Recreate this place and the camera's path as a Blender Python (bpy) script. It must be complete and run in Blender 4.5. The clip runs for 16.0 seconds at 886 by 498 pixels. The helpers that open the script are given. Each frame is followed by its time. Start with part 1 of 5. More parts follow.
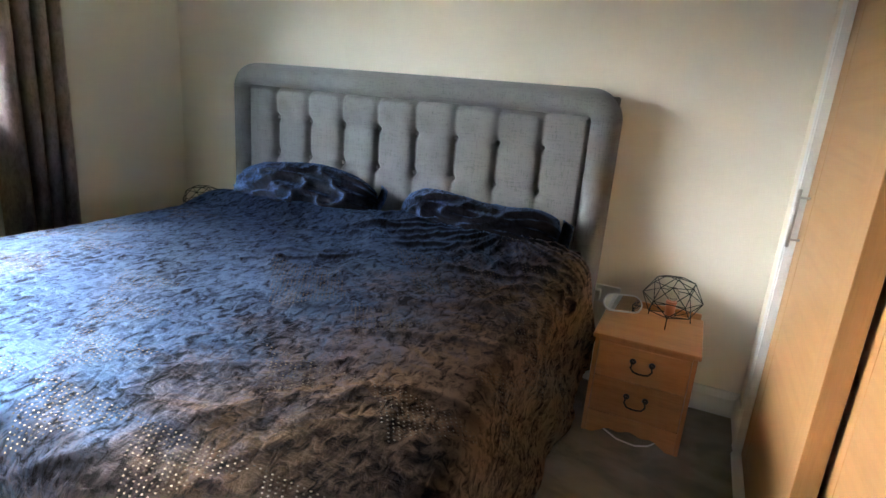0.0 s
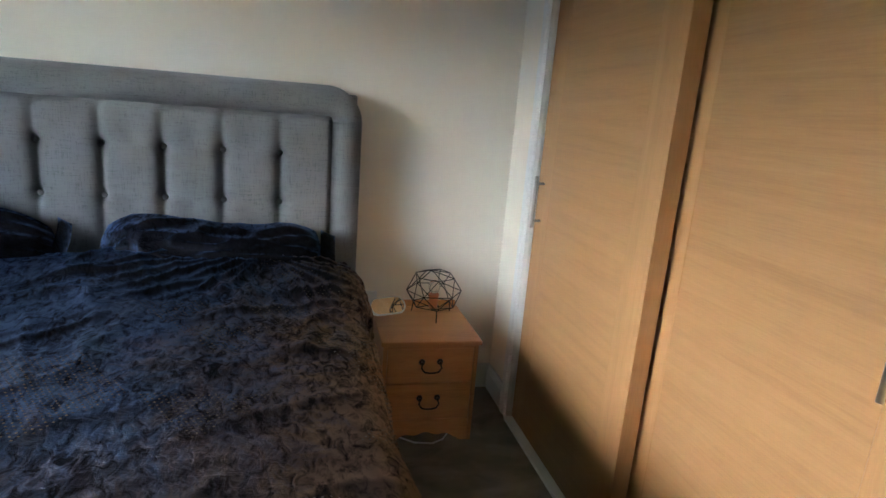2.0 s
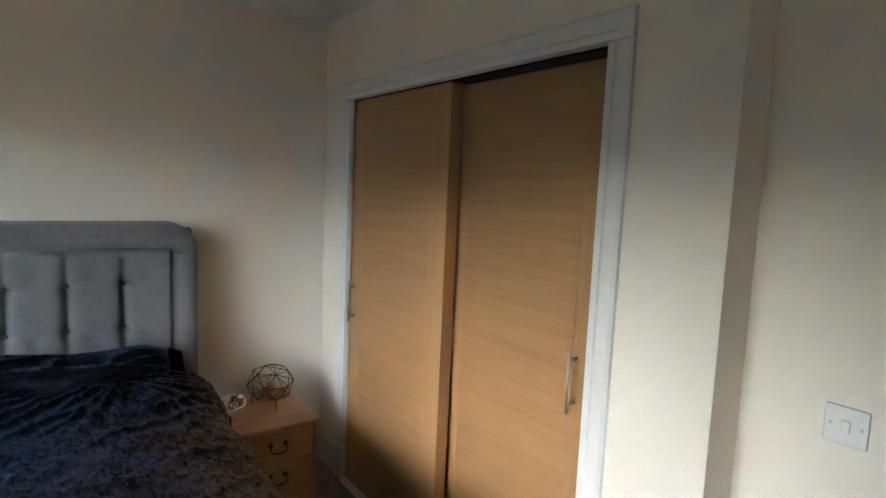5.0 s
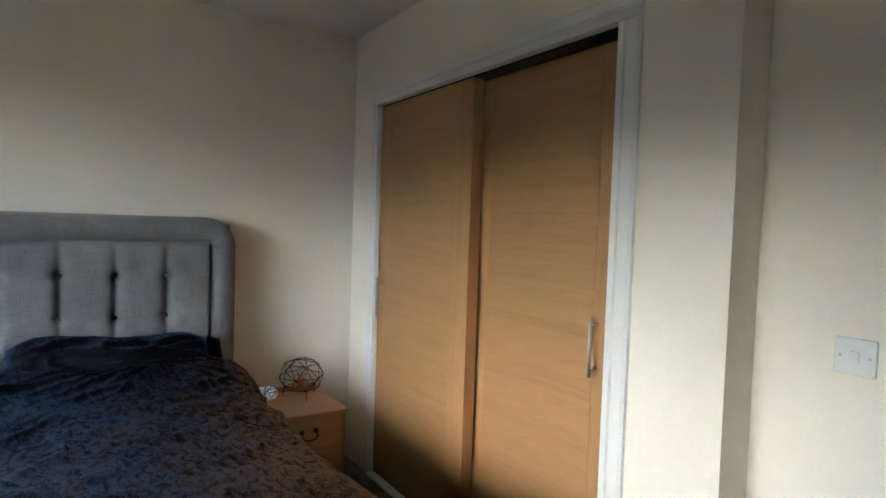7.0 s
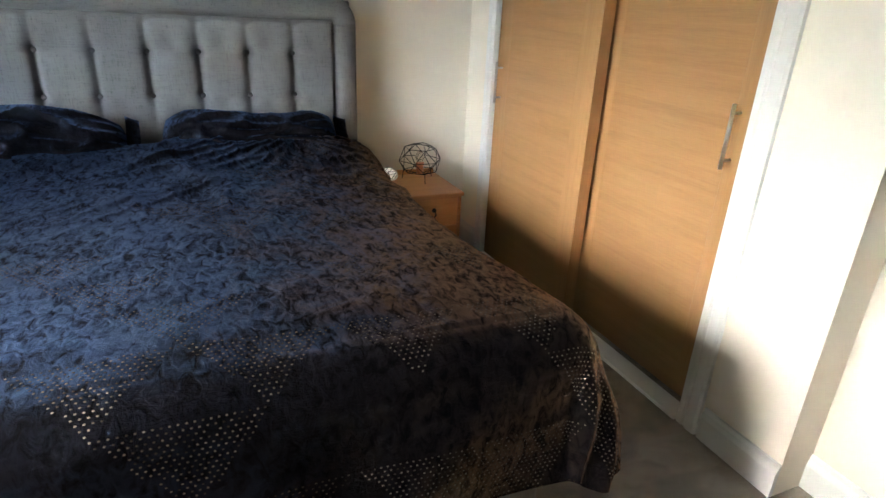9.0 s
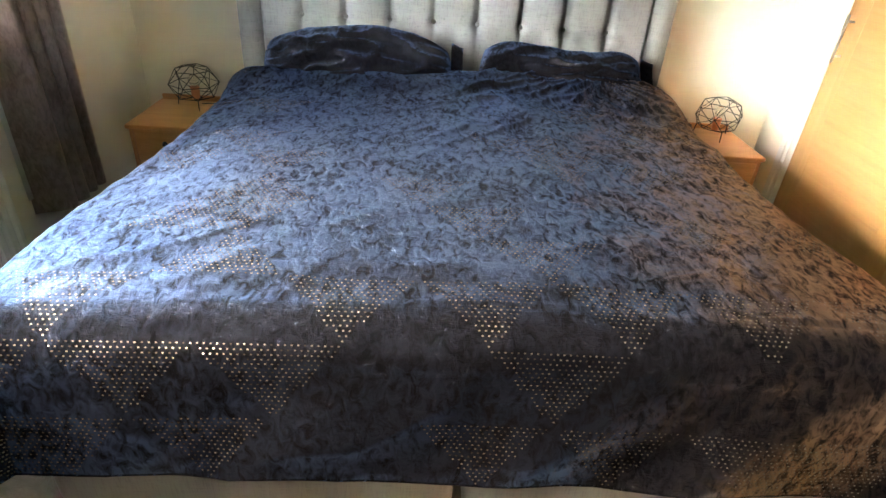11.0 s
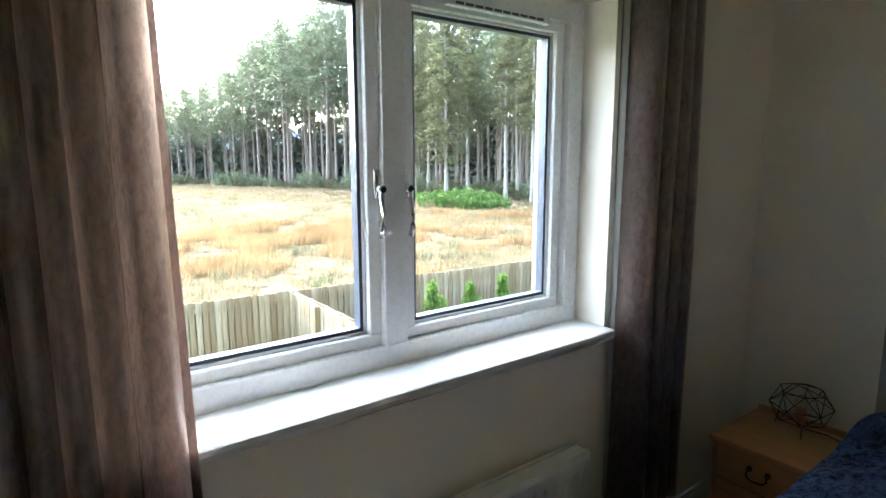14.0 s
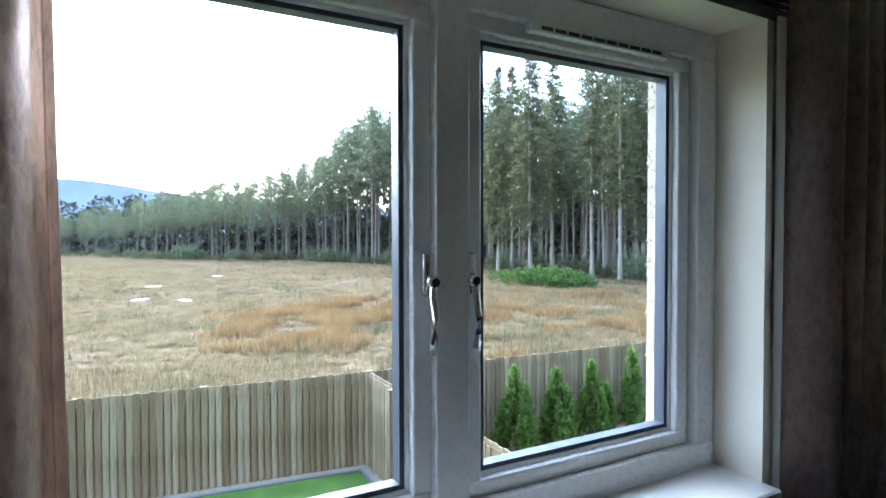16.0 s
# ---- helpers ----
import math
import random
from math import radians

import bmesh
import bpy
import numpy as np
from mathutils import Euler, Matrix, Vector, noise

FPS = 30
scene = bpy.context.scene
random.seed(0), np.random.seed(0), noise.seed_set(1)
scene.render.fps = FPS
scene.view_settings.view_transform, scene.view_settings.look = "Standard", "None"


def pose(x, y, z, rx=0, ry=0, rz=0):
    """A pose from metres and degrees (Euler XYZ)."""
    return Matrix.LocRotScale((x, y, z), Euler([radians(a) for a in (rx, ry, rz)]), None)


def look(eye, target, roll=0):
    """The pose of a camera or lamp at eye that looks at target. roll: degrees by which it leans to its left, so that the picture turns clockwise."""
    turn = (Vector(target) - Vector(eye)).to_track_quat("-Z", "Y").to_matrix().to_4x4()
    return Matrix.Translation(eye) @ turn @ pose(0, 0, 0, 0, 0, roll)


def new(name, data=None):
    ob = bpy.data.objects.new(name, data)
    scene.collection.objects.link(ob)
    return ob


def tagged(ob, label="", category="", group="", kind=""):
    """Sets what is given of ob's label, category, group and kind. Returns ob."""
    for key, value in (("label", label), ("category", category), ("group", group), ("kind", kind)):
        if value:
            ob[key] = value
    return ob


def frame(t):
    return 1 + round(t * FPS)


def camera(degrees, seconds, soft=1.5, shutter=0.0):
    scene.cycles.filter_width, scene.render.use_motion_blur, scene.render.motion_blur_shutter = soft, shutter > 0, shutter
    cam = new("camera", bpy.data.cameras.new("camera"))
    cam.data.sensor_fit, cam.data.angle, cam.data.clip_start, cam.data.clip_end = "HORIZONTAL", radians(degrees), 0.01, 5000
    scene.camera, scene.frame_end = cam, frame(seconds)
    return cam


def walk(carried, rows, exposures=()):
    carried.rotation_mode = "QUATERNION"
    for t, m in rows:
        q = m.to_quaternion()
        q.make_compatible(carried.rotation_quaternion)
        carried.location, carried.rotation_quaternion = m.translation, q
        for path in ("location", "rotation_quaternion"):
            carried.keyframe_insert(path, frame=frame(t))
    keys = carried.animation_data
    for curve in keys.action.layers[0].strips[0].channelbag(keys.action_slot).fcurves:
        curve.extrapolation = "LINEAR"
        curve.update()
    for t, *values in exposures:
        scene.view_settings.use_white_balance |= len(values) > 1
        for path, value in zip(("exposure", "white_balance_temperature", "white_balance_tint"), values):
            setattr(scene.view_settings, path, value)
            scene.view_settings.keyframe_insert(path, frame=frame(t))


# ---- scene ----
cam = camera(75.8, 16.0)
PATH = [
    (0, (0.435, 0.138, 1.33), (-0.329, 1.902, 0.78), 4.7),
    (0.5, (0.312, 0.24, 1.341), (-0.123, 2.113, 0.791), 3.9),
    (1, (0.166, 0.327, 1.353), (0.001, 2.244, 0.809), 3.5),
    (1.5, (-0.012, 0.338, 1.319), (0.165, 2.267, 0.82), 4.2),
    (2, (-0.121, 0.318, 1.304), (0.356, 2.203, 0.837), 4.6),
    (2.5, (-0.243, 0.31, 1.379), (0.471, 2.112, 0.887), 4.5),
    (3, (-0.412, 0.213, 1.393), (0.552, 1.905, 0.937), 3.8),
    (3.5, (-0.515, 0.078, 1.447), (0.595, 1.685, 1.018), 3.4),
    (4, (-0.499, -0.036, 1.508), (0.66, 1.549, 1.126), 2.7),
    (4.5, (-0.496, -0.116, 1.573), (0.683, 1.471, 1.269), 2.3),
    (4.7, (-0.507, -0.144, 1.589), (0.672, 1.45, 1.324), 2.5),
    (6.8, (-0.617, -0.283, 1.388), (0.518, 1.363, 1.325), 2.1),
    (7, (-0.617, -0.287, 1.371), (0.49, 1.376, 1.289), 1.9),
    (7.5, (-0.628, -0.287, 1.348), (0.413, 1.411, 1.161), 2.2),
    (8, (-0.616, -0.292, 1.276), (0.341, 1.43, 0.929), 2.7),
    (8.2, (-0.616, -0.29, 1.281), (0.3, 1.43, 0.829), 2.5),
    (10.3, (-0.952, -0.251, 1.393), (-0.557, 1.433, 0.389), 4.3),
    (10.5, (-0.989, -0.241, 1.408), (-0.677, 1.449, 0.384), 4.3),
    (11, (-1.066, -0.249, 1.388), (-0.988, 1.463, 0.356), 4.1),
    (11.5, (-1.16, -0.259, 1.369), (-1.353, 1.444, 0.338), 5.0),
    (12, (-1.174, -0.209, 1.381), (-1.774, 1.395, 0.347), 4.6),
    (12.5, (-1.261, -0.117, 1.457), (-2.25, 1.337, 0.504), 3.0),
    (13, (-1.26, -0.055, 1.53), (-2.576, 1.281, 0.833), 1.2),
    (13.5, (-1.277, -0.021, 1.575), (-2.76, 1.238, 1.11), 0.4),
    (14, (-1.327, 0.021, 1.599), (-2.903, 1.211, 1.283), -0.1),
    (14.5, (-1.441, 0.083, 1.594), (-3.07, 1.224, 1.381), -0.3),
    (15, (-1.576, 0.158, 1.618), (-3.248, 1.246, 1.48), -0.3),
    (15.5, (-1.674, 0.245, 1.614), (-3.386, 1.277, 1.541), -0.3),
    (16, (-1.72, 0.327, 1.604), (-3.474, 1.287, 1.556), -0.1),
]
EXPOSURES = [(0, 5.2, 5650, 10), (1.5, 4.8, 5400, 10), (3, 4.42, 5350, 10), (4.5, 4.3, 5400, 10), (7, 4.3, 5450, 10), (8, 4.4, 5500, 10), (10.5, 6.0, 6200, 10), (11, 6.4, 6500, 10), (11.5, 6.6, 6900, 10), (12, 6.35, 7200, 10), (12.5, 5.95, 7300, 10), (13, 5.15, 6800, 10), (13.5, 4.45, 6000, 10), (14, 4.15, 5600, 9), (14.5, 3.9, 5250, 8), (15, 3.55, 5100, 8), (16, 2.98, 5150, 8)]
walk(cam, [(t, look(eye, target, roll)) for t, eye, target, roll in PATH], EXPOSURES)

# ---- light ----
SUN_UP, SUN_SIDE = 34, 4
world = bpy.data.worlds.new("sky")
scene.world = world
world.use_nodes = True
wn = world.node_tree.nodes
sky = wn.new("ShaderNodeTexSky")
sky.sky_type = "NISHITA"
sky.sun_disc = False
sky.sun_elevation = radians(SUN_UP)
sky.sun_rotation = radians(270 - SUN_SIDE)
sky.air_density, sky.dust_density, sky.ozone_density = 1.0, 3.0, 1.0
world.node_tree.links.new(sky.outputs[0], wn["Background"].inputs[0])
wn["Background"].inputs[1].default_value = 0.15
sun_data = bpy.data.lights.new("sun", "SUN")
sun_data.energy, sun_data.angle, sun_data.color = 1.5, radians(176), (1.0, 0.985, 0.97)
sun = new("sun", sun_data)
sun.matrix_world = look((0, 0, 0), (math.cos(radians(SUN_SIDE)) * math.cos(radians(SUN_UP)), math.sin(radians(SUN_SIDE)) * math.cos(radians(SUN_UP)), -math.sin(radians(SUN_UP))))


# ---- materials ----
def material(name, base, rough=0.5, metal=0.0, spec=0.5):
    m = bpy.data.materials.new(name)
    m.use_nodes = True
    nt = m.node_tree
    b = nt.nodes["Principled BSDF"]
    b.inputs["Base Color"].default_value = (*base, 1)
    b.inputs["Roughness"].default_value = rough
    b.inputs["Metallic"].default_value = metal
    b.inputs["Specular IOR Level"].default_value = spec
    return m, nt, b


def coords(nt, scale=(1, 1, 1), turn=(0, 0, 0), kind="Object"):
    tc = nt.nodes.new("ShaderNodeTexCoord")
    mp = nt.nodes.new("ShaderNodeMapping")
    mp.inputs["Scale"].default_value = scale
    mp.inputs["Rotation"].default_value = turn
    nt.links.new(tc.outputs[kind], mp.inputs[0])
    return mp.outputs[0]


def noisy(nt, vec, scale, detail=4.0, rough=0.55, warp=0.0):
    n = nt.nodes.new("ShaderNodeTexNoise")
    n.inputs["Scale"].default_value = scale
    n.inputs["Detail"].default_value = detail
    n.inputs["Roughness"].default_value = rough
    n.inputs["Distortion"].default_value = warp
    if vec is not None:
        nt.links.new(vec, n.inputs["Vector"])
    return n.outputs["Fac"]


def ramp(nt, fac, stops):
    r = nt.nodes.new("ShaderNodeValToRGB")
    els = r.color_ramp.elements
    while len(els) < len(stops):
        els.new(0.5)
    for e, (p, c) in zip(els, stops):
        e.position = p
        e.color = (*c, 1) if len(c) == 3 else c
    nt.links.new(fac, r.inputs[0])
    return r.outputs[0]


def mixed(nt, fac, a, b, mode="MIX"):
    n = nt.nodes.new("ShaderNodeMix")
    n.data_type, n.blend_type = "RGBA", mode
    for sock, v in ((0, fac), (6, a), (7, b)):
        if isinstance(v, (int, float)):
            n.inputs[sock].default_value = v
        elif isinstance(v, tuple):
            n.inputs[sock].default_value = (*v, 1)
        else:
            nt.links.new(v, n.inputs[sock])
    return n.outputs[2]


def bumped(nt, b, height, strength, distance, first=None):
    n = nt.nodes.new("ShaderNodeBump")
    n.inputs["Strength"].default_value = strength
    n.inputs["Distance"].default_value = distance
    nt.links.new(height, n.inputs["Height"])
    if first is not None:
        nt.links.new(first, n.inputs["Normal"])
    nt.links.new(n.outputs[0], b.inputs["Normal"])
    return n.outputs[0]


def object_random(nt):
    return nt.nodes.new("ShaderNodeObjectInfo").outputs["Random"]


def span(nt, fac, lo, hi):
    n = nt.nodes.new("ShaderNodeMapRange")
    n.inputs["To Min"].default_value, n.inputs["To Max"].default_value = lo, hi
    nt.links.new(fac, n.inputs[0])
    return n.outputs[0]


def plain(name, base, rough=0.5, metal=0.0, spec=0.5, vary=0.06, grain=200.0, relief=0.15, blot=3.0):
    """A surface with mild blotches, fine grain and fine relief."""
    m, nt, b = material(name, base, rough, metal, spec)
    v = coords(nt)
    big = noisy(nt, v, blot, 3)
    lo = tuple(c * (1 - vary) for c in base)
    hi = tuple(min(1, c * (1 + vary)) for c in base)
    nt.links.new(ramp(nt, big, [(0.3, lo), (0.7, hi)]), b.inputs["Base Color"])
    fine = noisy(nt, v, grain, 3)
    nt.links.new(span(nt, fine, max(0.02, rough - 0.06), min(1, rough + 0.06)), b.inputs["Roughness"])
    bumped(nt, b, fine, relief, 0.0006)
    return m


WALL = plain("wall_paint", (0.87, 0.80, 0.685), 0.75, vary=0.03, grain=350, relief=0.25, blot=1.2)
CEIL = plain("ceiling_paint", (0.88, 0.87, 0.84), 0.85, vary=0.02, grain=250, relief=0.2)
GLOSS = plain("white_gloss_paint", (0.80, 0.79, 0.76), 0.35, vary=0.02, grain=90, relief=0.06)
UPVC = plain("white_upvc", (0.80, 0.81, 0.82), 0.28, vary=0.015, grain=60, relief=0.03)
RADIATOR = plain("radiator_enamel", (0.80, 0.78, 0.72), 0.3, vary=0.02, grain=80, relief=0.04)
PLASTIC = plain("white_plastic", (0.78, 0.77, 0.74), 0.35, vary=0.01, grain=100, relief=0.02)
RUBBER = plain("black_rubber", (0.015, 0.015, 0.017), 0.6)
SPACER = plain("dark_blue_spacer", (0.055, 0.07, 0.10), 0.4, grain=80, relief=0.05)
BLACK = plain("black_metal", (0.014, 0.013, 0.013), 0.42, 0.6, grain=120, relief=0.1)
IRON = plain("aged_iron", (0.035, 0.030, 0.028), 0.38, 0.8, grain=150, relief=0.2, vary=0.3, blot=30)
STEEL = plain("brushed_steel", (0.56, 0.54, 0.51), 0.3, 1.0, grain=300, relief=0.08)
CHROME = plain("chrome", (0.70, 0.71, 0.73), 0.12, 1.0, grain=60, relief=0.02)
COPPER = plain("copper", (0.72, 0.30, 0.17), 0.32, 1.0, grain=150, relief=0.05)
DARK = plain("dark_void", (0.012, 0.010, 0.009), 0.8)
BLIND = plain("dark_blind_cloth", (0.030, 0.024, 0.024), 0.8, grain=500, relief=0.5)
LINING = plain("curtain_lining", (0.62, 0.61, 0.57), 0.85, grain=600, relief=0.4)
SHEET = plain("grey_sheet", (0.30, 0.29, 0.30), 0.85, grain=600, relief=0.4, blot=10)
DARKWOOD = plain("dark_interior", (0.10, 0.06, 0.035), 0.7)
RENDERED = plain("roughcast_render", (0.40, 0.35, 0.28), 0.95, grain=90, relief=0.5, vary=0.12, blot=25)
PALE = plain("pale_stones", (0.62, 0.60, 0.57), 0.9, grain=14, relief=0.6, vary=0.15, blot=4)
SLAB = plain("grey_edging", (0.10, 0.105, 0.11), 0.85, grain=80, relief=0.4)


def glass_material():
    m, nt, b = material("window_glass", (1, 1, 1), 0.0)
    out = nt.nodes["Material Output"]
    tr = nt.nodes.new("ShaderNodeBsdfTransparent")
    tr.inputs[0].default_value = (0.95, 0.965, 0.96, 1)
    gl = nt.nodes.new("ShaderNodeBsdfGlossy")
    gl.inputs["Roughness"].default_value = 0.0
    lw = nt.nodes.new("ShaderNodeLayerWeight")
    pw = nt.nodes.new("ShaderNodeMath")
    pw.operation = "POWER"
    pw.inputs[1].default_value = 5.0
    nt.links.new(lw.outputs["Facing"], pw.inputs[0])
    mx = nt.nodes.new("ShaderNodeMixShader")
    nt.links.new(span(nt, pw.outputs[0], 0.018, 0.9), mx.inputs[0])
    nt.links.new(tr.outputs[0], mx.inputs[1])
    nt.links.new(gl.outputs[0], mx.inputs[2])
    nt.links.new(mx.outputs[0], out.inputs[0])
    return m


GLASS = glass_material()
MIRROR = material("mirror_glass", (0.86, 0.87, 0.87), 0.03, 1.0)[0]


def bulb_glass():
    m, nt, b = material("bulb_glass", (0.95, 0.93, 0.88), 0.05)
    b.inputs["Transmission Weight"].default_value = 1.0
    b.inputs["IOR"].default_value = 1.25
    return m


BULB = bulb_glass()


def wood(name, dark, mid, light, rough, stretch, scale=1.0, gloss=0.4, tone=0.10):
    """Timber with long grain; stretch gives the short axes of the grain."""
    m, nt, b = material(name, mid, rough, 0, gloss)
    v = coords(nt, tuple(s * scale for s in stretch))
    cloud = noisy(nt, v, 1.0, 5, 0.6, 0.6)
    fibre = noisy(nt, v, 9.0, 4, 0.7)
    f = nt.nodes.new("ShaderNodeMath")
    f.operation = "MULTIPLY_ADD"
    f.inputs[1].default_value = 0.45
    nt.links.new(fibre, f.inputs[0])
    half = span(nt, cloud, 0.0, 0.55)
    nt.links.new(half, f.inputs[2])
    col = ramp(nt, f.outputs[0], [(0.28, dark), (0.5, mid), (0.75, light)])
    tint = span(nt, object_random(nt), 1 - tone, 1 + tone)
    tv = nt.nodes.new("ShaderNodeCombineColor")
    for i in range(3):
        nt.links.new(tint, tv.inputs[i])
    nt.links.new(mixed(nt, 1.0, col, tv.outputs[0], "MULTIPLY"), b.inputs["Base Color"])
    nt.links.new(span(nt, fibre, rough - 0.08, rough + 0.1), b.inputs["Roughness"])
    bumped(nt, b, fibre, 0.12, 0.0008)
    return m


OAK_V = wood("oak_veneer_upright", (0.355, 0.195, 0.080), (0.43, 0.240, 0.098), (0.48, 0.275, 0.120), 0.42, (30, 30, 1.3), tone=0.03)
OAK_H = wood("oak_veneer_across", (0.345, 0.188, 0.076), (0.42, 0.234, 0.095), (0.475, 0.272, 0.118), 0.42, (30, 1.2, 30), tone=0.03)
PINE_X = wood("pine_across", (0.44, 0.19, 0.070), (0.60, 0.285, 0.112), (0.66, 0.345, 0.15), 0.36, (2.2, 24, 24), tone=0.06)
PINE_Z = wood("pine_upright", (0.42, 0.18, 0.066), (0.57, 0.265, 0.104), (0.64, 0.325, 0.14), 0.36, (24, 24, 2.2), tone=0.06)


def fence_wood():
    m, nt, b = material("weathered_fence_timber", (0.2, 0.17, 0.12), 0.85)
    v = coords(nt, (14, 14, 1.0))
    g = noisy(nt, v, 2.0, 6, 0.65, 0.4)
    col = ramp(nt, g, [(0.25, (0.085, 0.062, 0.038)), (0.5, (0.215, 0.165, 0.10)), (0.78, (0.33, 0.285, 0.215))])
    grey = ramp(nt, object_random(nt), [(0.0, (0.68, 0.60, 0.48)), (0.6, (1.0, 0.97, 0.9)), (1.0, (1.3, 1.36, 1.42))])
    c2 = mixed(nt, 1.0, col, grey, "MULTIPLY")
    low = noisy(nt, coords(nt, (1, 1, 0.6)), 2.5, 4)
    moss = ramp(nt, low, [(0.55, (0, 0, 0)), (0.75, (0.6, 0.6, 0.6))])
    nt.links.new(mixed(nt, moss, c2, (0.13, 0.15, 0.06)), b.inputs["Base Color"])
    bumped(nt, b, g, 0.5, 0.004)
    return m


FENCE = fence_wood()


def carpet_material():
    m, nt, b = material("grey_brown_carpet", (0.1, 0.09, 0.08), 0.95, 0, 0.1)
    v = coords(nt)
    pile = noisy(nt, v, 260, 4, 0.7)
    brushed = noisy(nt, coords(nt, (1, 1.6, 1), (0, 0, 0.5)), 5, 5, 0.6, 0.4)
    base = ramp(nt, pile, [(0.25, (0.11, 0.092, 0.072)), (0.75, (0.33, 0.285, 0.225))])
    lay = ramp(nt, brushed, [(0.37, (0.60, 0.59, 0.575)), (0.60, (1.18, 1.15, 1.11))])
    nt.links.new(mixed(nt, 1.0, base, lay, "MULTIPLY"), b.inputs["Base Color"])
    b.inputs["Sheen Weight"].default_value = 0.3
    n1 = bumped(nt, b, brushed, 0.4, 0.01)
    bumped(nt, b, pile, 0.9, 0.006, n1)
    return m


CARPET = carpet_material()


def linen(name, dark, light):
    """Slubby woven upholstery."""
    m, nt, b = material(name, light, 0.9, 0, 0.2)
    warp = noisy(nt, coords(nt, (250, 250, 20)), 1.0, 3, 0.7)
    weft = noisy(nt, coords(nt, (20, 20, 300)), 1.0, 3, 0.7)
    add = nt.nodes.new("ShaderNodeMath")
    add.operation = "ADD"
    nt.links.new(warp, add.inputs[0])
    nt.links.new(weft, add.inputs[1])
    half = span(nt, add.outputs[0], 0, 0.5)
    soft = noisy(nt, coords(nt), 6, 3)
    c = ramp(nt, half, [(0.33, dark), (0.62, light)])
    nt.links.new(mixed(nt, 0.18, c, ramp(nt, soft, [(0.3, dark), (0.7, light)])), b.inputs["Base Color"])
    b.inputs["Sheen Weight"].default_value = 0.25
    bumped(nt, b, half, 0.6, 0.0012)
    return m


LINEN = linen("grey_linen", (0.092, 0.090, 0.087), (0.275, 0.269, 0.256))
DIVAN = linen("divan_cloth", (0.15, 0.135, 0.115), (0.30, 0.28, 0.245))


# where the painted reflection tint changes from blue to bronze
TINT_EDGE = 0.07


def velvet_material(name, shine, bronze):
    """Crushed velvet: a near-black pile that shines at a low angle, where its lie turns to the light. Reflection tints
    are painted in.
    """
    m, nt, b = material(name, (0.004, 0.005, 0.008), 0.8, 0.0, 0.05)
    v = coords(nt, kind="UV")
    patch = noisy(nt, coords(nt, (1, 0.6, 1), (0, 0, 0.35), "UV"), 42, 6, 0.68, 0.9)
    wide = noisy(nt, coords(nt, (1, 1.3, 1), (0, 0, 0.3), "UV"), 4, 3, 0.5, 0.6)
    streak = noisy(nt, coords(nt, (1, 3.4, 1), (0, 0, -0.7), "UV"), 30, 4, 0.65, 0.8)
    add = nt.nodes.new("ShaderNodeMath")
    add.operation = "MULTIPLY_ADD"
    add.inputs[1].default_value = 0.30
    nt.links.new(wide, add.inputs[0])
    nt.links.new(span(nt, patch, -0.15, 0.85), add.inputs[2])
    lay = add.outputs[0]
    fuzz = noisy(nt, v, 700, 2, 0.7)
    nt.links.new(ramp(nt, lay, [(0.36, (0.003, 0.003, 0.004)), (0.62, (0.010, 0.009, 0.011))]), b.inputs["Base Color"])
    n1 = bumped(nt, b, patch, 0.8, 0.010)
    n2 = bumped(nt, b, streak, 0.6, 0.006, n1)
    n3 = bumped(nt, b, fuzz, 0.12, 0.0006, n2)
    gl = nt.nodes.new("ShaderNodeBsdfAnisotropic")
    gl.inputs["Roughness"].default_value = 0.38
    # reflections painted into the gloss tint: window blue one way, wardrobe bronze the other
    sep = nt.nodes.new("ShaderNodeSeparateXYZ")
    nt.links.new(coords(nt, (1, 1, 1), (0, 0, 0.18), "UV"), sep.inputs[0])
    tint_pos = nt.nodes.new("ShaderNodeMath")
    tint_pos.operation = "MULTIPLY_ADD"
    tint_pos.inputs[1].default_value = 1.3
    nt.links.new(noisy(nt, coords(nt, (1.4, 1, 1), (0, 0, 0.5), "UV"), 3.0, 9, 0.78, 0.8), tint_pos.inputs[0])
    nt.links.new(sep.outputs[0], tint_pos.inputs[2])
    tint_mix = nt.nodes.new("ShaderNodeMapRange")
    tint_mix.inputs["From Min"].default_value, tint_mix.inputs["From Max"].default_value = TINT_EDGE - 0.22, TINT_EDGE + 0.26
    tint_mix.inputs["To Max"].default_value = bronze
    nt.links.new(tint_pos.outputs[0], tint_mix.inputs[0])
    nt.links.new(mixed(nt, tint_mix.outputs[0], (0.33, 0.54, 1.0), (0.84, 0.52, 0.28)), gl.inputs["Color"])
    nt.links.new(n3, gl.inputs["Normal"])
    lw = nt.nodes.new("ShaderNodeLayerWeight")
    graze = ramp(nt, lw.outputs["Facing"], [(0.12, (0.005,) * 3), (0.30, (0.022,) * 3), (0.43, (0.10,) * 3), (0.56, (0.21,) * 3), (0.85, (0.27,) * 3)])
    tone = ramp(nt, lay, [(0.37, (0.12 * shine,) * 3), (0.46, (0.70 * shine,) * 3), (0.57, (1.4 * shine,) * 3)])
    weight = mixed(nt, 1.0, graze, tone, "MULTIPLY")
    mx = nt.nodes.new("ShaderNodeMixShader")
    nt.links.new(weight, mx.inputs[0])
    nt.links.new(b.outputs[0], mx.inputs[1])
    nt.links.new(gl.outputs[0], mx.inputs[2])
    nt.links.new(mx.outputs[0], nt.nodes["Material Output"].inputs[0])
    return m


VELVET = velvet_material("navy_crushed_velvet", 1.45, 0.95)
# same velvet with its shine lowered to keep the pillows darker, no bronze
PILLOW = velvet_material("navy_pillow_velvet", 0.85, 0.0)


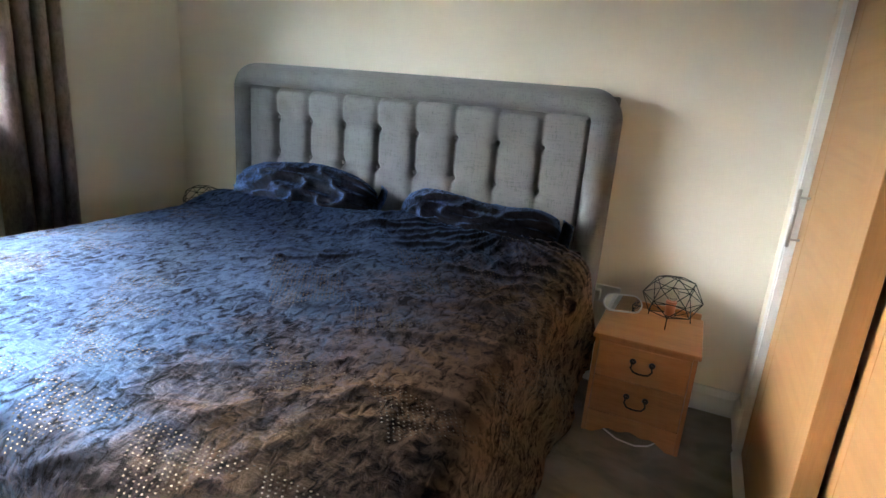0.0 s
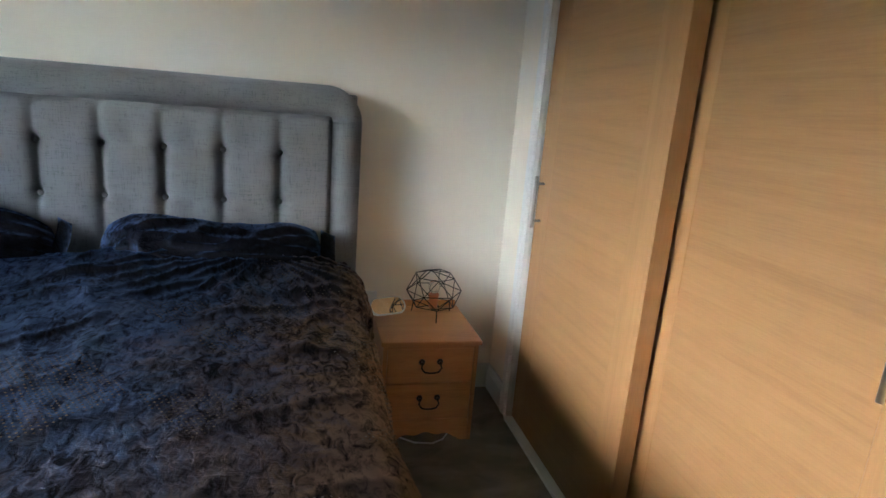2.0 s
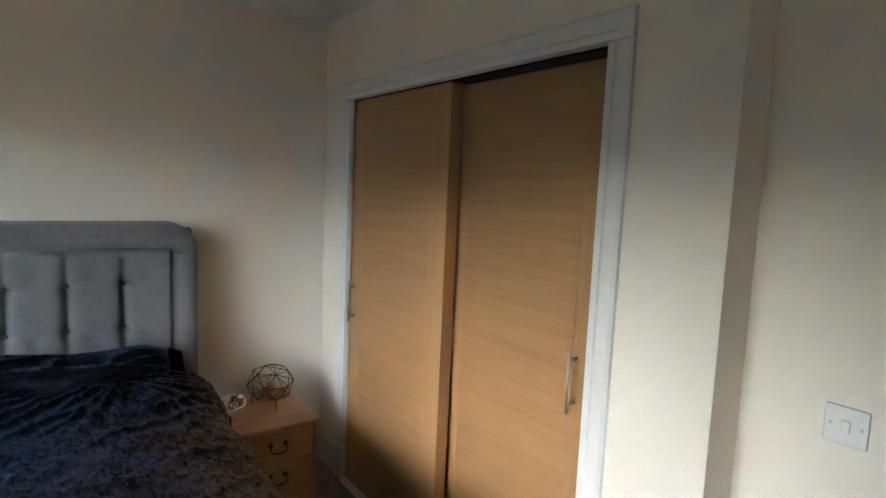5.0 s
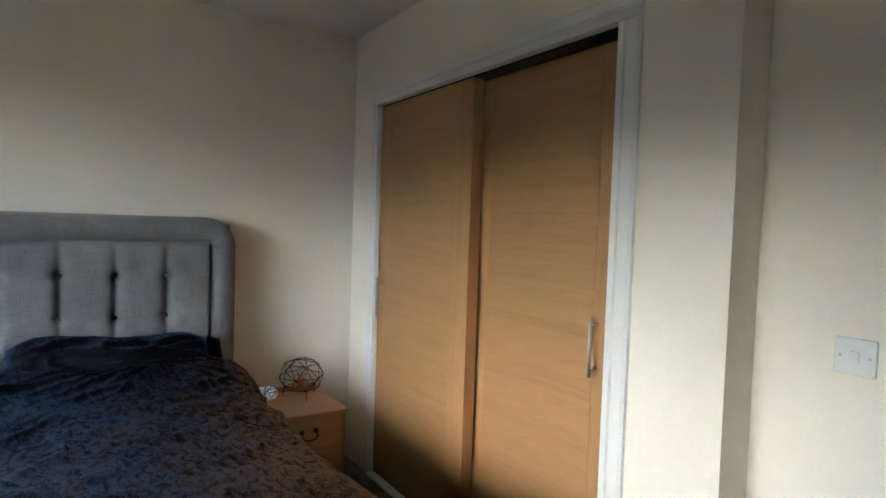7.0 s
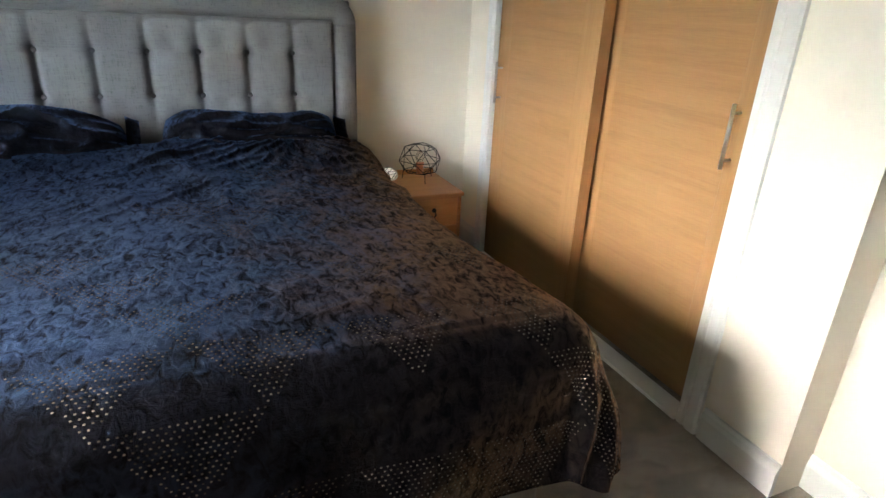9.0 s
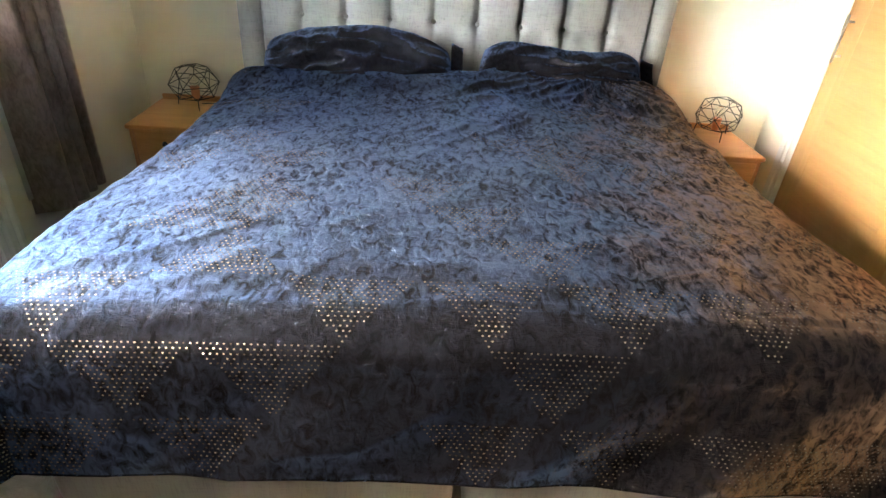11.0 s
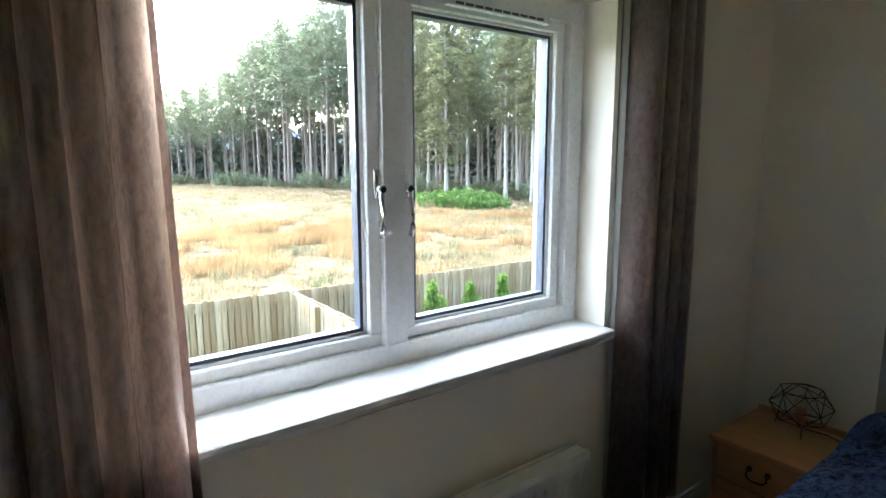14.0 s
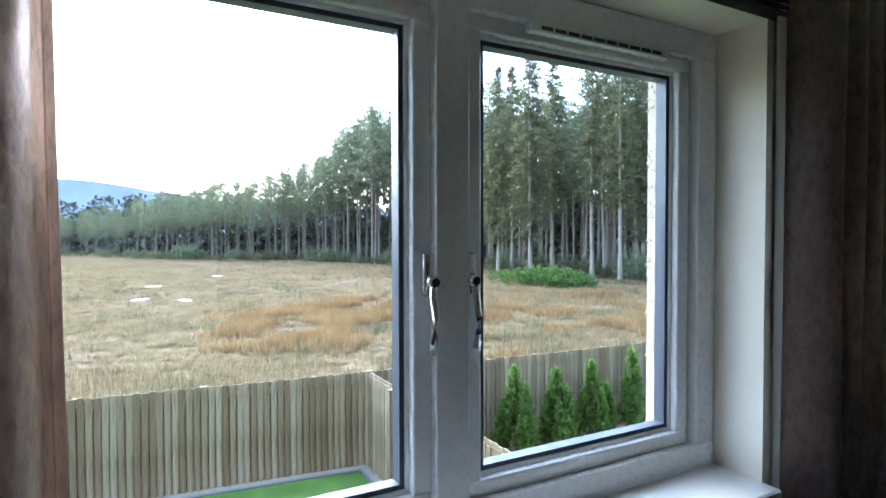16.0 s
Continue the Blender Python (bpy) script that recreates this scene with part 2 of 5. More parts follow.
def foil_material():
    m, nt, b = material("foil_dots", (0.62, 0.56, 0.47), 0.36, 1.0)
    isl = nt.nodes.new("ShaderNodeNewGeometry").outputs["Random Per Island"]
    nt.links.new(ramp(nt, isl, [(0.0, (0.05, 0.040, 0.030)), (1.0, (0.34, 0.28, 0.21))]), b.inputs["Base Color"])
    return m


FOIL = foil_material()


def curtain_material():
    """Crushed velvet, patchy satin shine along the folds."""
    m, nt, b = material("mauve_velvet_curtain", (0.16, 0.10, 0.085), 0.7, 0.0, 0.2)
    p = noisy(nt, coords(nt, (1, 1, 0.45)), 70, 6, 0.66, 0.6)
    wide = noisy(nt, coords(nt, (1, 1, 0.5)), 9, 5, 0.6, 0.6)
    add = nt.nodes.new("ShaderNodeMath")
    add.operation = "MULTIPLY_ADD"
    add.inputs[1].default_value = 0.45
    nt.links.new(wide, add.inputs[0])
    nt.links.new(span(nt, p, -0.22, 0.78), add.inputs[2])
    lay = add.outputs[0]
    nt.links.new(ramp(nt, lay, [(0.36, (0.068, 0.039, 0.033)), (0.60, (0.100, 0.060, 0.049))]), b.inputs["Base Color"])
    n1 = bumped(nt, b, p, 0.25, 0.004)
    gl = nt.nodes.new("ShaderNodeBsdfAnisotropic")
    gl.inputs["Color"].default_value = (0.86, 0.72, 0.64, 1)
    gl.inputs["Roughness"].default_value = 0.31
    nt.links.new(n1, gl.inputs["Normal"])
    mx = nt.nodes.new("ShaderNodeMixShader")
    lw = nt.nodes.new("ShaderNodeLayerWeight")
    graze = ramp(nt, lw.outputs["Facing"], [(0.08, (0.42,) * 3), (0.35, (0.58,) * 3), (0.60, (0.85,) * 3), (0.85, (1.0,) * 3)])
    tone = ramp(nt, lay, [(0.36, (0.62,) * 3), (0.58, (0.95,) * 3)])
    nt.links.new(mixed(nt, 1.0, graze, tone, "MULTIPLY"), mx.inputs[0])
    nt.links.new(b.outputs[0], mx.inputs[1])
    nt.links.new(gl.outputs[0], mx.inputs[2])
    nt.links.new(mx.outputs[0], nt.nodes["Material Output"].inputs[0])
    return m


CURTAIN = curtain_material()


def leafy(name, stops, rough=0.75):
    m, nt, b = material(name, stops[0][1], rough, 0, 0.05)
    isl = nt.nodes.new("ShaderNodeNewGeometry").outputs["Random Per Island"]
    tone = noisy(nt, coords(nt), 0.4, 3)
    c = ramp(nt, isl, stops)
    col = mixed(nt, 0.35, c, ramp(nt, tone, [(0.3, stops[0][1]), (0.7, stops[-1][1])]))
    nt.links.new(col, b.inputs["Base Color"])
    tl = nt.nodes.new("ShaderNodeBsdfTranslucent")
    nt.links.new(col, tl.inputs[0])
    mx = nt.nodes.new("ShaderNodeMixShader")
    mx.inputs[0].default_value = 0.65
    nt.links.new(b.outputs[0], mx.inputs[1])
    nt.links.new(tl.outputs[0], mx.inputs[2])
    nt.links.new(mx.outputs[0], nt.nodes["Material Output"].inputs[0])
    return m


PINE_LEAF = leafy("pine_needles", [(0.0, (0.11, 0.13, 0.075)), (0.6, (0.165, 0.19, 0.11)), (1.0, (0.22, 0.24, 0.15))])
SPRUCE_LEAF = leafy("spruce_needles", [(0.0, (0.085, 0.095, 0.042)), (0.6, (0.15, 0.155, 0.07)), (1.0, (0.21, 0.195, 0.10))])
SHRUB_LEAF = leafy("garden_conifer_leaf", [(0.0, (0.075, 0.13, 0.025)), (0.6, (0.15, 0.23, 0.05)), (1.0, (0.24, 0.32, 0.09))])
BROOM_LEAF = leafy("broom_leaf", [(0.0, (0.05, 0.09, 0.025)), (1.0, (0.13, 0.20, 0.055))])
SCRUB_LEAF = leafy("scrub_leaf", [(0.0, (0.06, 0.075, 0.04)), (1.0, (0.17, 0.16, 0.09))])
REED = leafy("dry_reed", [(0.0, (0.13, 0.075, 0.032)), (0.6, (0.24, 0.15, 0.07)), (1.0, (0.34, 0.25, 0.13))])
STRAW = leafy("dry_grass", [(0.0, (0.11, 0.082, 0.042)), (0.5, (0.205, 0.16, 0.09)), (1.0, (0.32, 0.26, 0.16))])
BARK = plain("pine_bark", (0.23, 0.175, 0.135), 0.9, grain=12, relief=1.0, vary=0.3, blot=2)
BARK_PALE = plain("pale_spruce_bark", (0.26, 0.22, 0.17), 0.9, grain=12, relief=1.0, vary=0.25, blot=2)


def ground_material():
    m, nt, b = material("rough_field", (0.3, 0.26, 0.15), 1.0, 0, 0.0)
    v = coords(nt)
    big = noisy(nt, v, 0.09, 5, 0.6, 0.8)
    mid = noisy(nt, v, 0.55, 7, 0.7, 0.6)
    fine = noisy(nt, v, 3.2, 8, 0.75)
    straw = ramp(nt, fine, [(0.34, (0.06, 0.045, 0.026)), (0.66, (0.235, 0.182, 0.112))])
    moss = ramp(nt, fine, [(0.32, (0.045, 0.045, 0.02)), (0.68, (0.18, 0.165, 0.08))])
    bare = ramp(nt, fine, [(0.32, (0.11, 0.078, 0.058)), (0.68, (0.29, 0.22, 0.165))])
    tuft = noisy(nt, coords(nt, (1, 0.6, 1)), 1.3, 6, 0.75, 0.8)
    f1 = ramp(nt, mid, [(0.50, (0, 0, 0)), (0.68, (0.8, 0.8, 0.8))])
    c = mixed(nt, f1, straw, moss)
    f2 = ramp(nt, big, [(0.52, (0, 0, 0)), (0.66, (0.8, 0.8, 0.8))])
    c = mixed(nt, f2, c, bare)
    c = mixed(nt, 1.0, c, ramp(nt, tuft, [(0.40, (0.36, 0.37, 0.33)), (0.57, (1.22, 1.18, 1.12))]), "MULTIPLY")
    nt.links.new(c, b.inputs["Base Color"])
    n1 = bumped(nt, b, mid, 0.6, 0.15)
    bumped(nt, b, fine, 0.8, 0.05, n1)
    return m


GROUND = ground_material()
LAWN = plain("artificial_turf", (0.085, 0.145, 0.035), 1.0, 0.0, 0.02, grain=120, relief=1.0, vary=0.25, blot=2)
GRAVEL = plain("gravel", (0.26, 0.24, 0.20), 1.0, 0.0, 0.02, grain=45, relief=1.0, vary=0.4, blot=30)
UNDER = plain("dark_undergrowth", (0.13, 0.14, 0.10), 0.95, grain=3, relief=0.5, vary=0.4, blot=0.5)
# the blue is distance haze put into the hills' base colour
HAZY_HILL = plain("hazy_far_hill", (0.095, 0.125, 0.185), 1.0, grain=0.05, relief=0.0, vary=0.2, blot=0.01)


# ---- building helpers ----
def part(name, bm, mat, parent=None, label="", smooth=False):
    me = bpy.data.meshes.new(name)
    bm.normal_update()
    bm.to_mesh(me)
    bm.free()
    me.materials.append(mat)
    if smooth:
        for p in me.polygons:
            p.use_smooth = True
    ob = new(name, me)
    if parent is not None:
        ob.parent = parent
    if label:
        ob["label"] = label
    return ob


def shared(name, me, parent, m):
    ob = new(name, me)
    ob.parent = parent
    ob.matrix_basis = m
    return ob


def base(name, x, y, z, label, category, group="", kind="", rz=0):
    e = new(name)
    e.matrix_basis = pose(x, y, z, 0, 0, rz)
    e.empty_display_size = 0.1
    return tagged(e, label, category, group, kind)


def block(lo, hi, bevel=0.0, segments=2, bm=None):
    """A box between two corners, with rounded edges."""
    own = bmesh.new()
    bmesh.ops.create_cube(own, size=1)
    for v in own.verts:
        v.co = Vector([l + (c + 0.5) * (h - l) for l, h, c in zip(lo, hi, v.co)])
    if bevel:
        bmesh.ops.bevel(own, geom=own.edges[:], offset=bevel, segments=segments, affect="EDGES", profile=0.5)
    return merged(bm, own)


def merged(bm, own):
    if bm is None:
        return own
    me = bpy.data.meshes.new("joined")
    own.to_mesh(me)
    own.free()
    bm.from_mesh(me)
    bpy.data.meshes.remove(me)
    return bm


def rod(a, b, r, r2=None, sides=8, bm=None):
    """A round bar from a to b."""
    a, b = Vector(a), Vector(b)
    own = bmesh.new()
    d = b - a
    m = Matrix.Translation((a + b) / 2) @ d.to_track_quat("Z", "Y").to_matrix().to_4x4()
    bmesh.ops.create_cone(own, cap_ends=True, segments=sides, radius1=r, radius2=r if r2 is None else r2, depth=d.length, matrix=m)
    return merged(bm, own)


def tube(points, r, sides=8, bm=None):
    """A bent round bar along points."""
    own = bmesh.new()
    pts = [Vector(p) for p in points]
    rings = []
    for i, p in enumerate(pts):
        d = (pts[min(i + 1, len(pts) - 1)] - pts[max(i - 1, 0)]).normalized()
        q = d.to_track_quat("Z", "Y")
        rings.append([own.verts.new(p + q @ Vector((r * math.cos(k * math.tau / sides), r * math.sin(k * math.tau / sides), 0))) for k in range(sides)])
    for a, b in zip(rings, rings[1:]):
        for k in range(sides):
            own.faces.new((a[k], a[(k + 1) % sides], b[(k + 1) % sides], b[k]))
    own.faces.new(rings[0][::-1])
    own.faces.new(rings[-1])
    return merged(bm, own)


def prism(profile, axis, lo, hi, bm=None):
    """A flat outline pushed along an axis. The outline's pairs fill the other two axes in order."""
    own = bmesh.new()
    def at(p, d):
        c = list(p)
        c.insert(axis, d)
        return own.verts.new(c)
    a = [at(p, lo) for p in profile]
    b = [at(p, hi) for p in profile]
    n = len(profile)
    for i in range(n):
        own.faces.new((a[i], a[(i + 1) % n], b[(i + 1) % n], b[i]))
    own.faces.new(a[::-1])
    own.faces.new(b)
    bmesh.ops.recalc_face_normals(own, faces=own.faces[:])
    return merged(bm, own)


def sheet(fn, nu, nv, thick=0.0, uv=None):
    """A grid of fn(i/nu, j/nv)."""
    own = bmesh.new()
    g = [[own.verts.new(fn(i / nu, j / nv)) for j in range(nv + 1)] for i in range(nu + 1)]
    lay = own.loops.layers.uv.new("UVMap")
    for i in range(nu):
        for j in range(nv):
            f = own.faces.new((g[i][j], g[i + 1][j], g[i + 1][j + 1], g[i][j + 1]))
            if uv:
                for l, (a, b) in zip(f.loops, ((i, j), (i + 1, j), (i + 1, j + 1), (i, j + 1))):
                    l[lay].uv = uv(a / nu, b / nv)
    return own


def soft(a, b, x):
    t = min(1, max(0, (x - a) / (b - a)))
    return t * t * (3 - 2 * t)


# ---- the room ----
XW, XC, XS, YH, YB, ZC = -2.55, 0.785, 0.92, 2.78, -1.30, 2.43
WY0, WY1, WZ0, WZ1 = 0.035, 1.665, 0.985, 2.12
CY0, CY1, CZ = 0.885, 2.459, 2.0


def setting(name, bm, mat, label, category):
    return tagged(part(name, bm, mat), label, category, "", "structure")


setting("floor", block((XW - 0.1, YB - 0.1, -0.1), (1.6, YH + 0.1, 0)), CARPET, "grey-brown deep pile bedroom carpet", "floor")
setting("ceiling", block((XW - 0.1, YB - 0.1, ZC), (1.6, YH + 0.1, ZC + 0.1)), CEIL, "plain white painted ceiling", "ceiling")
setting("wall_north", block((XW - 0.1, YH, 0), (1.6, YH + 0.12, ZC)), WALL, "cream painted wall behind the bed", "wall")
setting("wall_south", block((XW - 0.1, YB - 0.12, 0), (1.6, YB, ZC)), WALL, "cream painted plain wall", "wall")
w = block((XW - 0.15, YB, 0), (XW, WY0, ZC))
block((XW - 0.15, WY1, 0), (XW, YH, ZC), bm=w)
block((XW - 0.15, WY0, 0), (XW, WY1, WZ0 - 0.03), bm=w)
block((XW - 0.15, WY0, WZ1), (XW, WY1, ZC), bm=w)
setting("wall_west", w, WALL, "cream painted wall with a window opening", "wall")
w = block((XC, 0.505, 0), (XC + 0.10, CY0 - 0.012, ZC))
block((XC, CY1 + 0.012, 0), (XC + 0.10, YH, ZC), bm=w)
block((XC, CY0 - 0.012, CZ + 0.012), (XC + 0.10, CY1 + 0.012, ZC), bm=w)
block((XC + 0.10, 0.505, 0), (XC + 0.135, 0.62, ZC), bm=w)
setting("wall_east", w, WALL, "cream painted wall with a wardrobe opening", "wall")
setting("wall_recess", block((XS, YB, 0), (XS + 0.12, 0.505, ZC)), WALL, "cream painted wall stepped back beside the wardrobe", "wall")
w = block((XC + 0.62, 0.6, 0), (XC + 0.66, YH, ZC))
block((XC + 0.10, 0.62, 0), (XC + 0.62, 0.66, ZC), bm=w)
setting("wall_closet", w, DARKWOOD, "dark inside of the wardrobe", "wall")

# window wall outside leaf
ox0, ox1 = XW - 0.33, XW - 0.245
oy0, oy1, oz0, oz1 = WY0 + 0.03, WY1 - 0.030, WZ0 + 0.012, WZ1 - 0.04
w = block((ox0, YB - 3, -2.8), (ox1, oy0, 4.0))
block((ox0, oy1, -2.8), (ox1, YH + 6, 4.0), bm=w)
block((ox0, oy0, -2.8), (ox1, oy1, oz0), bm=w)
block((ox0, oy0, oz1), (ox1, oy1, 4.0), bm=w)
rnd = random.Random(5)
for k in range(420):
    z = oz0 + (oz1 - oz0) * rnd.random()
    bmesh.ops.create_icosphere(w, subdivisions=1, radius=rnd.uniform(0.003, 0.006), matrix=pose(rnd.uniform(ox0, ox1), oy1 + 0.001, z))
setting("wall_outside", w, RENDERED, "cream roughcast outside wall of the house", "wall")


def skirting(name, axis, lo, hi, face, side):
    prof = [(0, 0), (0.016, 0), (0.016, 0.085), (0.012, 0.098), (0.009, 0.104), (0.007, 0.118), (0, 0.12)]
    if axis == 1:
        bm = prism([(face + side * a, z) for a, z in prof], 1, lo, hi)
    else:
        bm = prism([(face + side * a, z) for a, z in prof], 0, lo, hi)
    return setting(name, bm, GLOSS, "white moulded skirting board", "baseboard")


skirting("baseboard_1", 0, XW, XC, YH, -1)
skirting("baseboard_2", 1, YB, YH - 0.016, XW, 1)
skirting("baseboard_3", 1, 2.55, YH - 0.016, XC, -1)
skirting("baseboard_4", 1, 0.505, 0.79, XC, -1)
skirting("baseboard_5", 1, YB, 0.505, XS, -1)
skirting("baseboard_6", 0, XW + 0.016, XS - 0.016, YB, 1)

# ---- fitted wardrobe ----
arch = base("trim", 0, 0, 0, "white moulded architrave round the sliding wardrobe", "architrave", "", "structure")
prof = [(0, 0), (-0.017, 0.004), (-0.018, 0.026), (-0.012, 0.031), (-0.012, 0.036), (-0.019, 0.043), (-0.020, 0.075), (-0.014, 0.085), (0, 0.085)]
part("upright", prism([(XC + a, CY0 - b) for a, b in prof], 2, 0, CZ), GLOSS, arch)
part("upright", prism([(XC + a, CY1 + b) for a, b in prof], 2, 0, CZ), GLOSS, arch)
part("head", prism([(XC + a, CZ + b) for a, b in prof], 1, CY0 - 0.085, CY1 + 0.085), GLOSS, arch)
lin = block((XC - 0.002, CY0 - 0.012, 0), (XC + 0.16, CY0, CZ + 0.012))
block((XC - 0.002, CY1, 0), (XC + 0.16, CY1 + 0.012, CZ + 0.012), bm=lin)
block((XC - 0.002, CY0, CZ), (XC + 0.16, CY1, CZ + 0.012), bm=lin)
part("lining", lin, GLOSS, arch)

track = base("door_track", 0, 0, 0, "dark metal sliding track above the wardrobe doors", "track")
part("rail", block((XC + 0.072, CY0 + 0.002, CZ - 0.010), (XC + 0.150, CY1 - 0.002, CZ - 0.001)), BLACK, track)
part("fascia", block((XC + 0.012, CY0 + 0.002, CZ - 0.008), (XC + 0.070, CY1 - 0.002, CZ - 0.001)), BLACK, track)
setting("threshold", block((XC - 0.026, CY0 + 0.001, 0), (XC + 0.060, CY1 - 0.001, 0.016), 0.003), GLOSS, "cream painted floor strip below the wardrobe doors", "trim")


def pull(parent, x, y, z0, z1):
    h = part("handle", rod((x - 0.034, y, z0), (x - 0.034, y, z1), 0.0065, sides=14), STEEL, parent, "brushed steel bar handle", True)
    for z in (z0 + 0.028, z1 - 0.028):
        part("standoff", rod((x - 0.034, y, z), (x + 0.001, y, z), 0.0045, sides=10), STEEL, h, "", True)


def sliding_door(x, y0, y1, z0, z1, hy, thick):
    d = base("wardrobe_door", 0, 0, 0, "closed oak veneer sliding wardrobe door with a steel bar handle", "wardrobe door", "wardrobe doors")
    s = 0.125
    part("stile", block((x, y0, z0), (x + thick, y0 + s, z1), 0.0015, 1), OAK_V, d)
    part("stile", block((x, y1 - s, z0), (x + thick, y1, z1), 0.0015, 1), OAK_V, d)
    part("centre_panel", block((x + 0.0006, y0 + s, z0), (x + thick - 0.0006, y1 - s, z1)), OAK_H, d)
    pull(d, x, hy, 0.884, 1.088)
    return d


sliding_door(XC + 0.010, 1.640, CY1 - 0.003, 0.018, CZ - 0.009, 2.402, 0.056)
sliding_door(XC + 0.082, CY0 + 0.004, 1.72, 0.018, CZ - 0.012, 0.996, 0.036)

# ---- light switch ----
sw = base("light_switch", XS, 0.270, 1.098, "white plastic single rocker light switch on the wall", "switch")
part("plate", block((-0.009, -0.043, -0.043), (-0.0005, 0.043, 0.043), 0.003, 3), PLASTIC, sw)
part("rocker", block((-0.0125, -0.009, -0.013), (-0.008, 0.009, 0.013), 0.0015), PLASTIC, sw)
for s in (-1, 1):
    part("screw", rod((-0.0098, s * 0.030, 0), (-0.008, s * 0.030, 0), 0.0036, sides=12), STEEL, sw)

# ---- window ----
win = base("window_1", 0, 0, 0, "white plastic casement window with two sashes", "window", "", "structure")
FX0, FX1 = XW - 0.235, XW - 0.130
MY = 0.875


def bars(name, parent, x0, x1, y0, y1, z0, z1, wd, mat, bev):
    """Four frame bars round a rectangle, mitred by their chamfers."""
    made = []
    def lens(y_a, z_a, y_b, z_b):
        return block((x0, y_a, z_a), (x1, y_b, z_b), bev, 3)
    made.append(part(name, lens(y0, z0, y1, z0 + wd), mat, parent))
    made.append(part(name, lens(y0, z1 - wd, y1, z1), mat, parent))
    made.append(part(name, lens(y0, z0 + wd - 0.002, y0 + wd, z1 - wd + 0.002), mat, parent))
    made.append(part(name, lens(y1 - wd, z0 + wd - 0.002, y1, z1 - wd + 0.002), mat, parent))
    return made


bars("window_frame", win, FX0, FX1, WY0 + 0.004, WY1 - 0.004, WZ0 + 0.012, WZ1 - 0.002, 0.068, UPVC, 0.004)
bars("rebate", win, FX0 - 0.002, FX0 + 0.026, WY0 + 0.005, WY1 - 0.005, WZ0 + 0.013, WZ1 - 0.003, 0.064, UPVC, 0.002)
part("mullion", block((FX0, MY - 0.038, WZ0 + 0.078), (FX1 + 0.001, MY + 0.038, WZ1 - 0.068), 0.004, 3), UPVC, win)
bmv = prism([(MY - 0.055, WZ0 + 0.079), (MY + 0.055, WZ0 + 0.079), (MY, WZ0 + 0.035)], 0, FX0 + 0.02, FX1 + 0.0012)
part("mullion_joint", bmv, UPVC, win)


def sash(y0, y1, name):
    z0, z1 = 1.058, 2.058
    s = new(name)
    s.parent = win
    x1 = FX1 - 0.020
    for k, (wd, xa, xb) in enumerate(((0.042, FX0 + 0.012, x1), (0.051, FX0 + 0.02, x1 - 0.016))):
        bars("sash_bar" if k == 0 else "glazing_bead", s, xa, xb, y0, y1, z0, z1, wd, UPVC, 0.0055)
    bars("seal", s, FX0 + 0.03, x1 - 0.022, y0 + 0.046, y1 - 0.046, z0 + 0.046, z1 - 0.046, 0.015, SPACER, 0.001)
    # black strip stands for the shade in the gap between sash and frame
    bars("sash_gap_shade", s, FX0 + 0.03, x1 - 0.010, y0 - 0.006, y1 + 0.006, z0 - 0.006, z1 + 0.006, 0.009, RUBBER, 0.0005)
    for xx in (FX0 + 0.034, FX0 + 0.058):
        g = part("pane", block((xx, y0 + 0.04, z0 + 0.04), (xx + 0.004, y1 - 0.04, z1 - 0.04)), GLASS, s, "clear glass pane")
        g.visible_shadow = False
    return s, x1


sl, sx = sash(0.168, MY - 0.036, "sash")
sr, sx = sash(MY + 0.036, 1.583, "sash")


def casement_handle(parent, y, side):
    z = 1.515
    h = part("handle", block((sx - 0.002, y - 0.013, z - 0.03), (sx + 0.012, y + 0.013, z + 0.055), 0.005, 3), CHROME, parent, "chrome casement handle with a black lock", True)
    part("neck", rod((sx + 0.01, y, z), (sx + 0.034, y, z), 0.0115, sides=16), CHROME, h, "", True)
    part("lock", rod((sx + 0.034, y, z), (sx + 0.038, y, z), 0.008, sides=14), RUBBER, h)
    part("lever", tube([(sx + 0.026, y, z + 0.006), (sx + 0.030, y + side * 0.002, z - 0.03), (sx + 0.038, y + side * 0.004, z - 0.07), (sx + 0.038, y + side * 0.004, z - 0.105), (sx + 0.030, y + side * 0.003, z - 0.135)], 0.0078, 10), CHROME, h, "", True)


casement_handle(sl, MY - 0.047, -1)
casement_handle(sr, MY + 0.044, 1)


def trickle_vent(y0, y1):
    v = base("trickle_vent", sx, (y0 + y1) / 2, 2.046, "white plastic slotted trickle vent on the window", "vent")
    hw = (y1 - y0) / 2
    part("housing", block((-0.002, -hw, -0.015), (0.020, hw, 0.013), 0.004), UPVC, v)
    n = 10
    for i in range(n):
        a = -hw + 0.025 + i * (2 * hw - 0.05) / n
        # dark grey strip on the solid housing, painted shade of an open slot
        part("slot_shade", block((0.0190, a + 0.003, -0.009), (0.0206, a + (2 * hw - 0.05) / n - 0.003, -0.001)), SLAB, v)
    part("end_cap", block((-0.001, hw - 0.016, -0.0165), (0.022, hw + 0.001, 0.0145), 0.003), UPVC, v)


trickle_vent(1.062, 1.482)
trickle_vent(0.27, 0.69)
prof = [(XW - 0.15, 0.972), (XW + 0.030, 0.972), (XW + 0.040, 0.966), (XW + 0.046, 0.972), (XW + 0.050, 0.985), (XW + 0.048, 0.998), (XW + 0.042, 1.002), (XW - 0.15, 1.002)]
sill = prism(prof, 1, WY0 + 0.001, WY1 - 0.001)
part("window_sill", sill, GLOSS, win, "white gloss window sill")
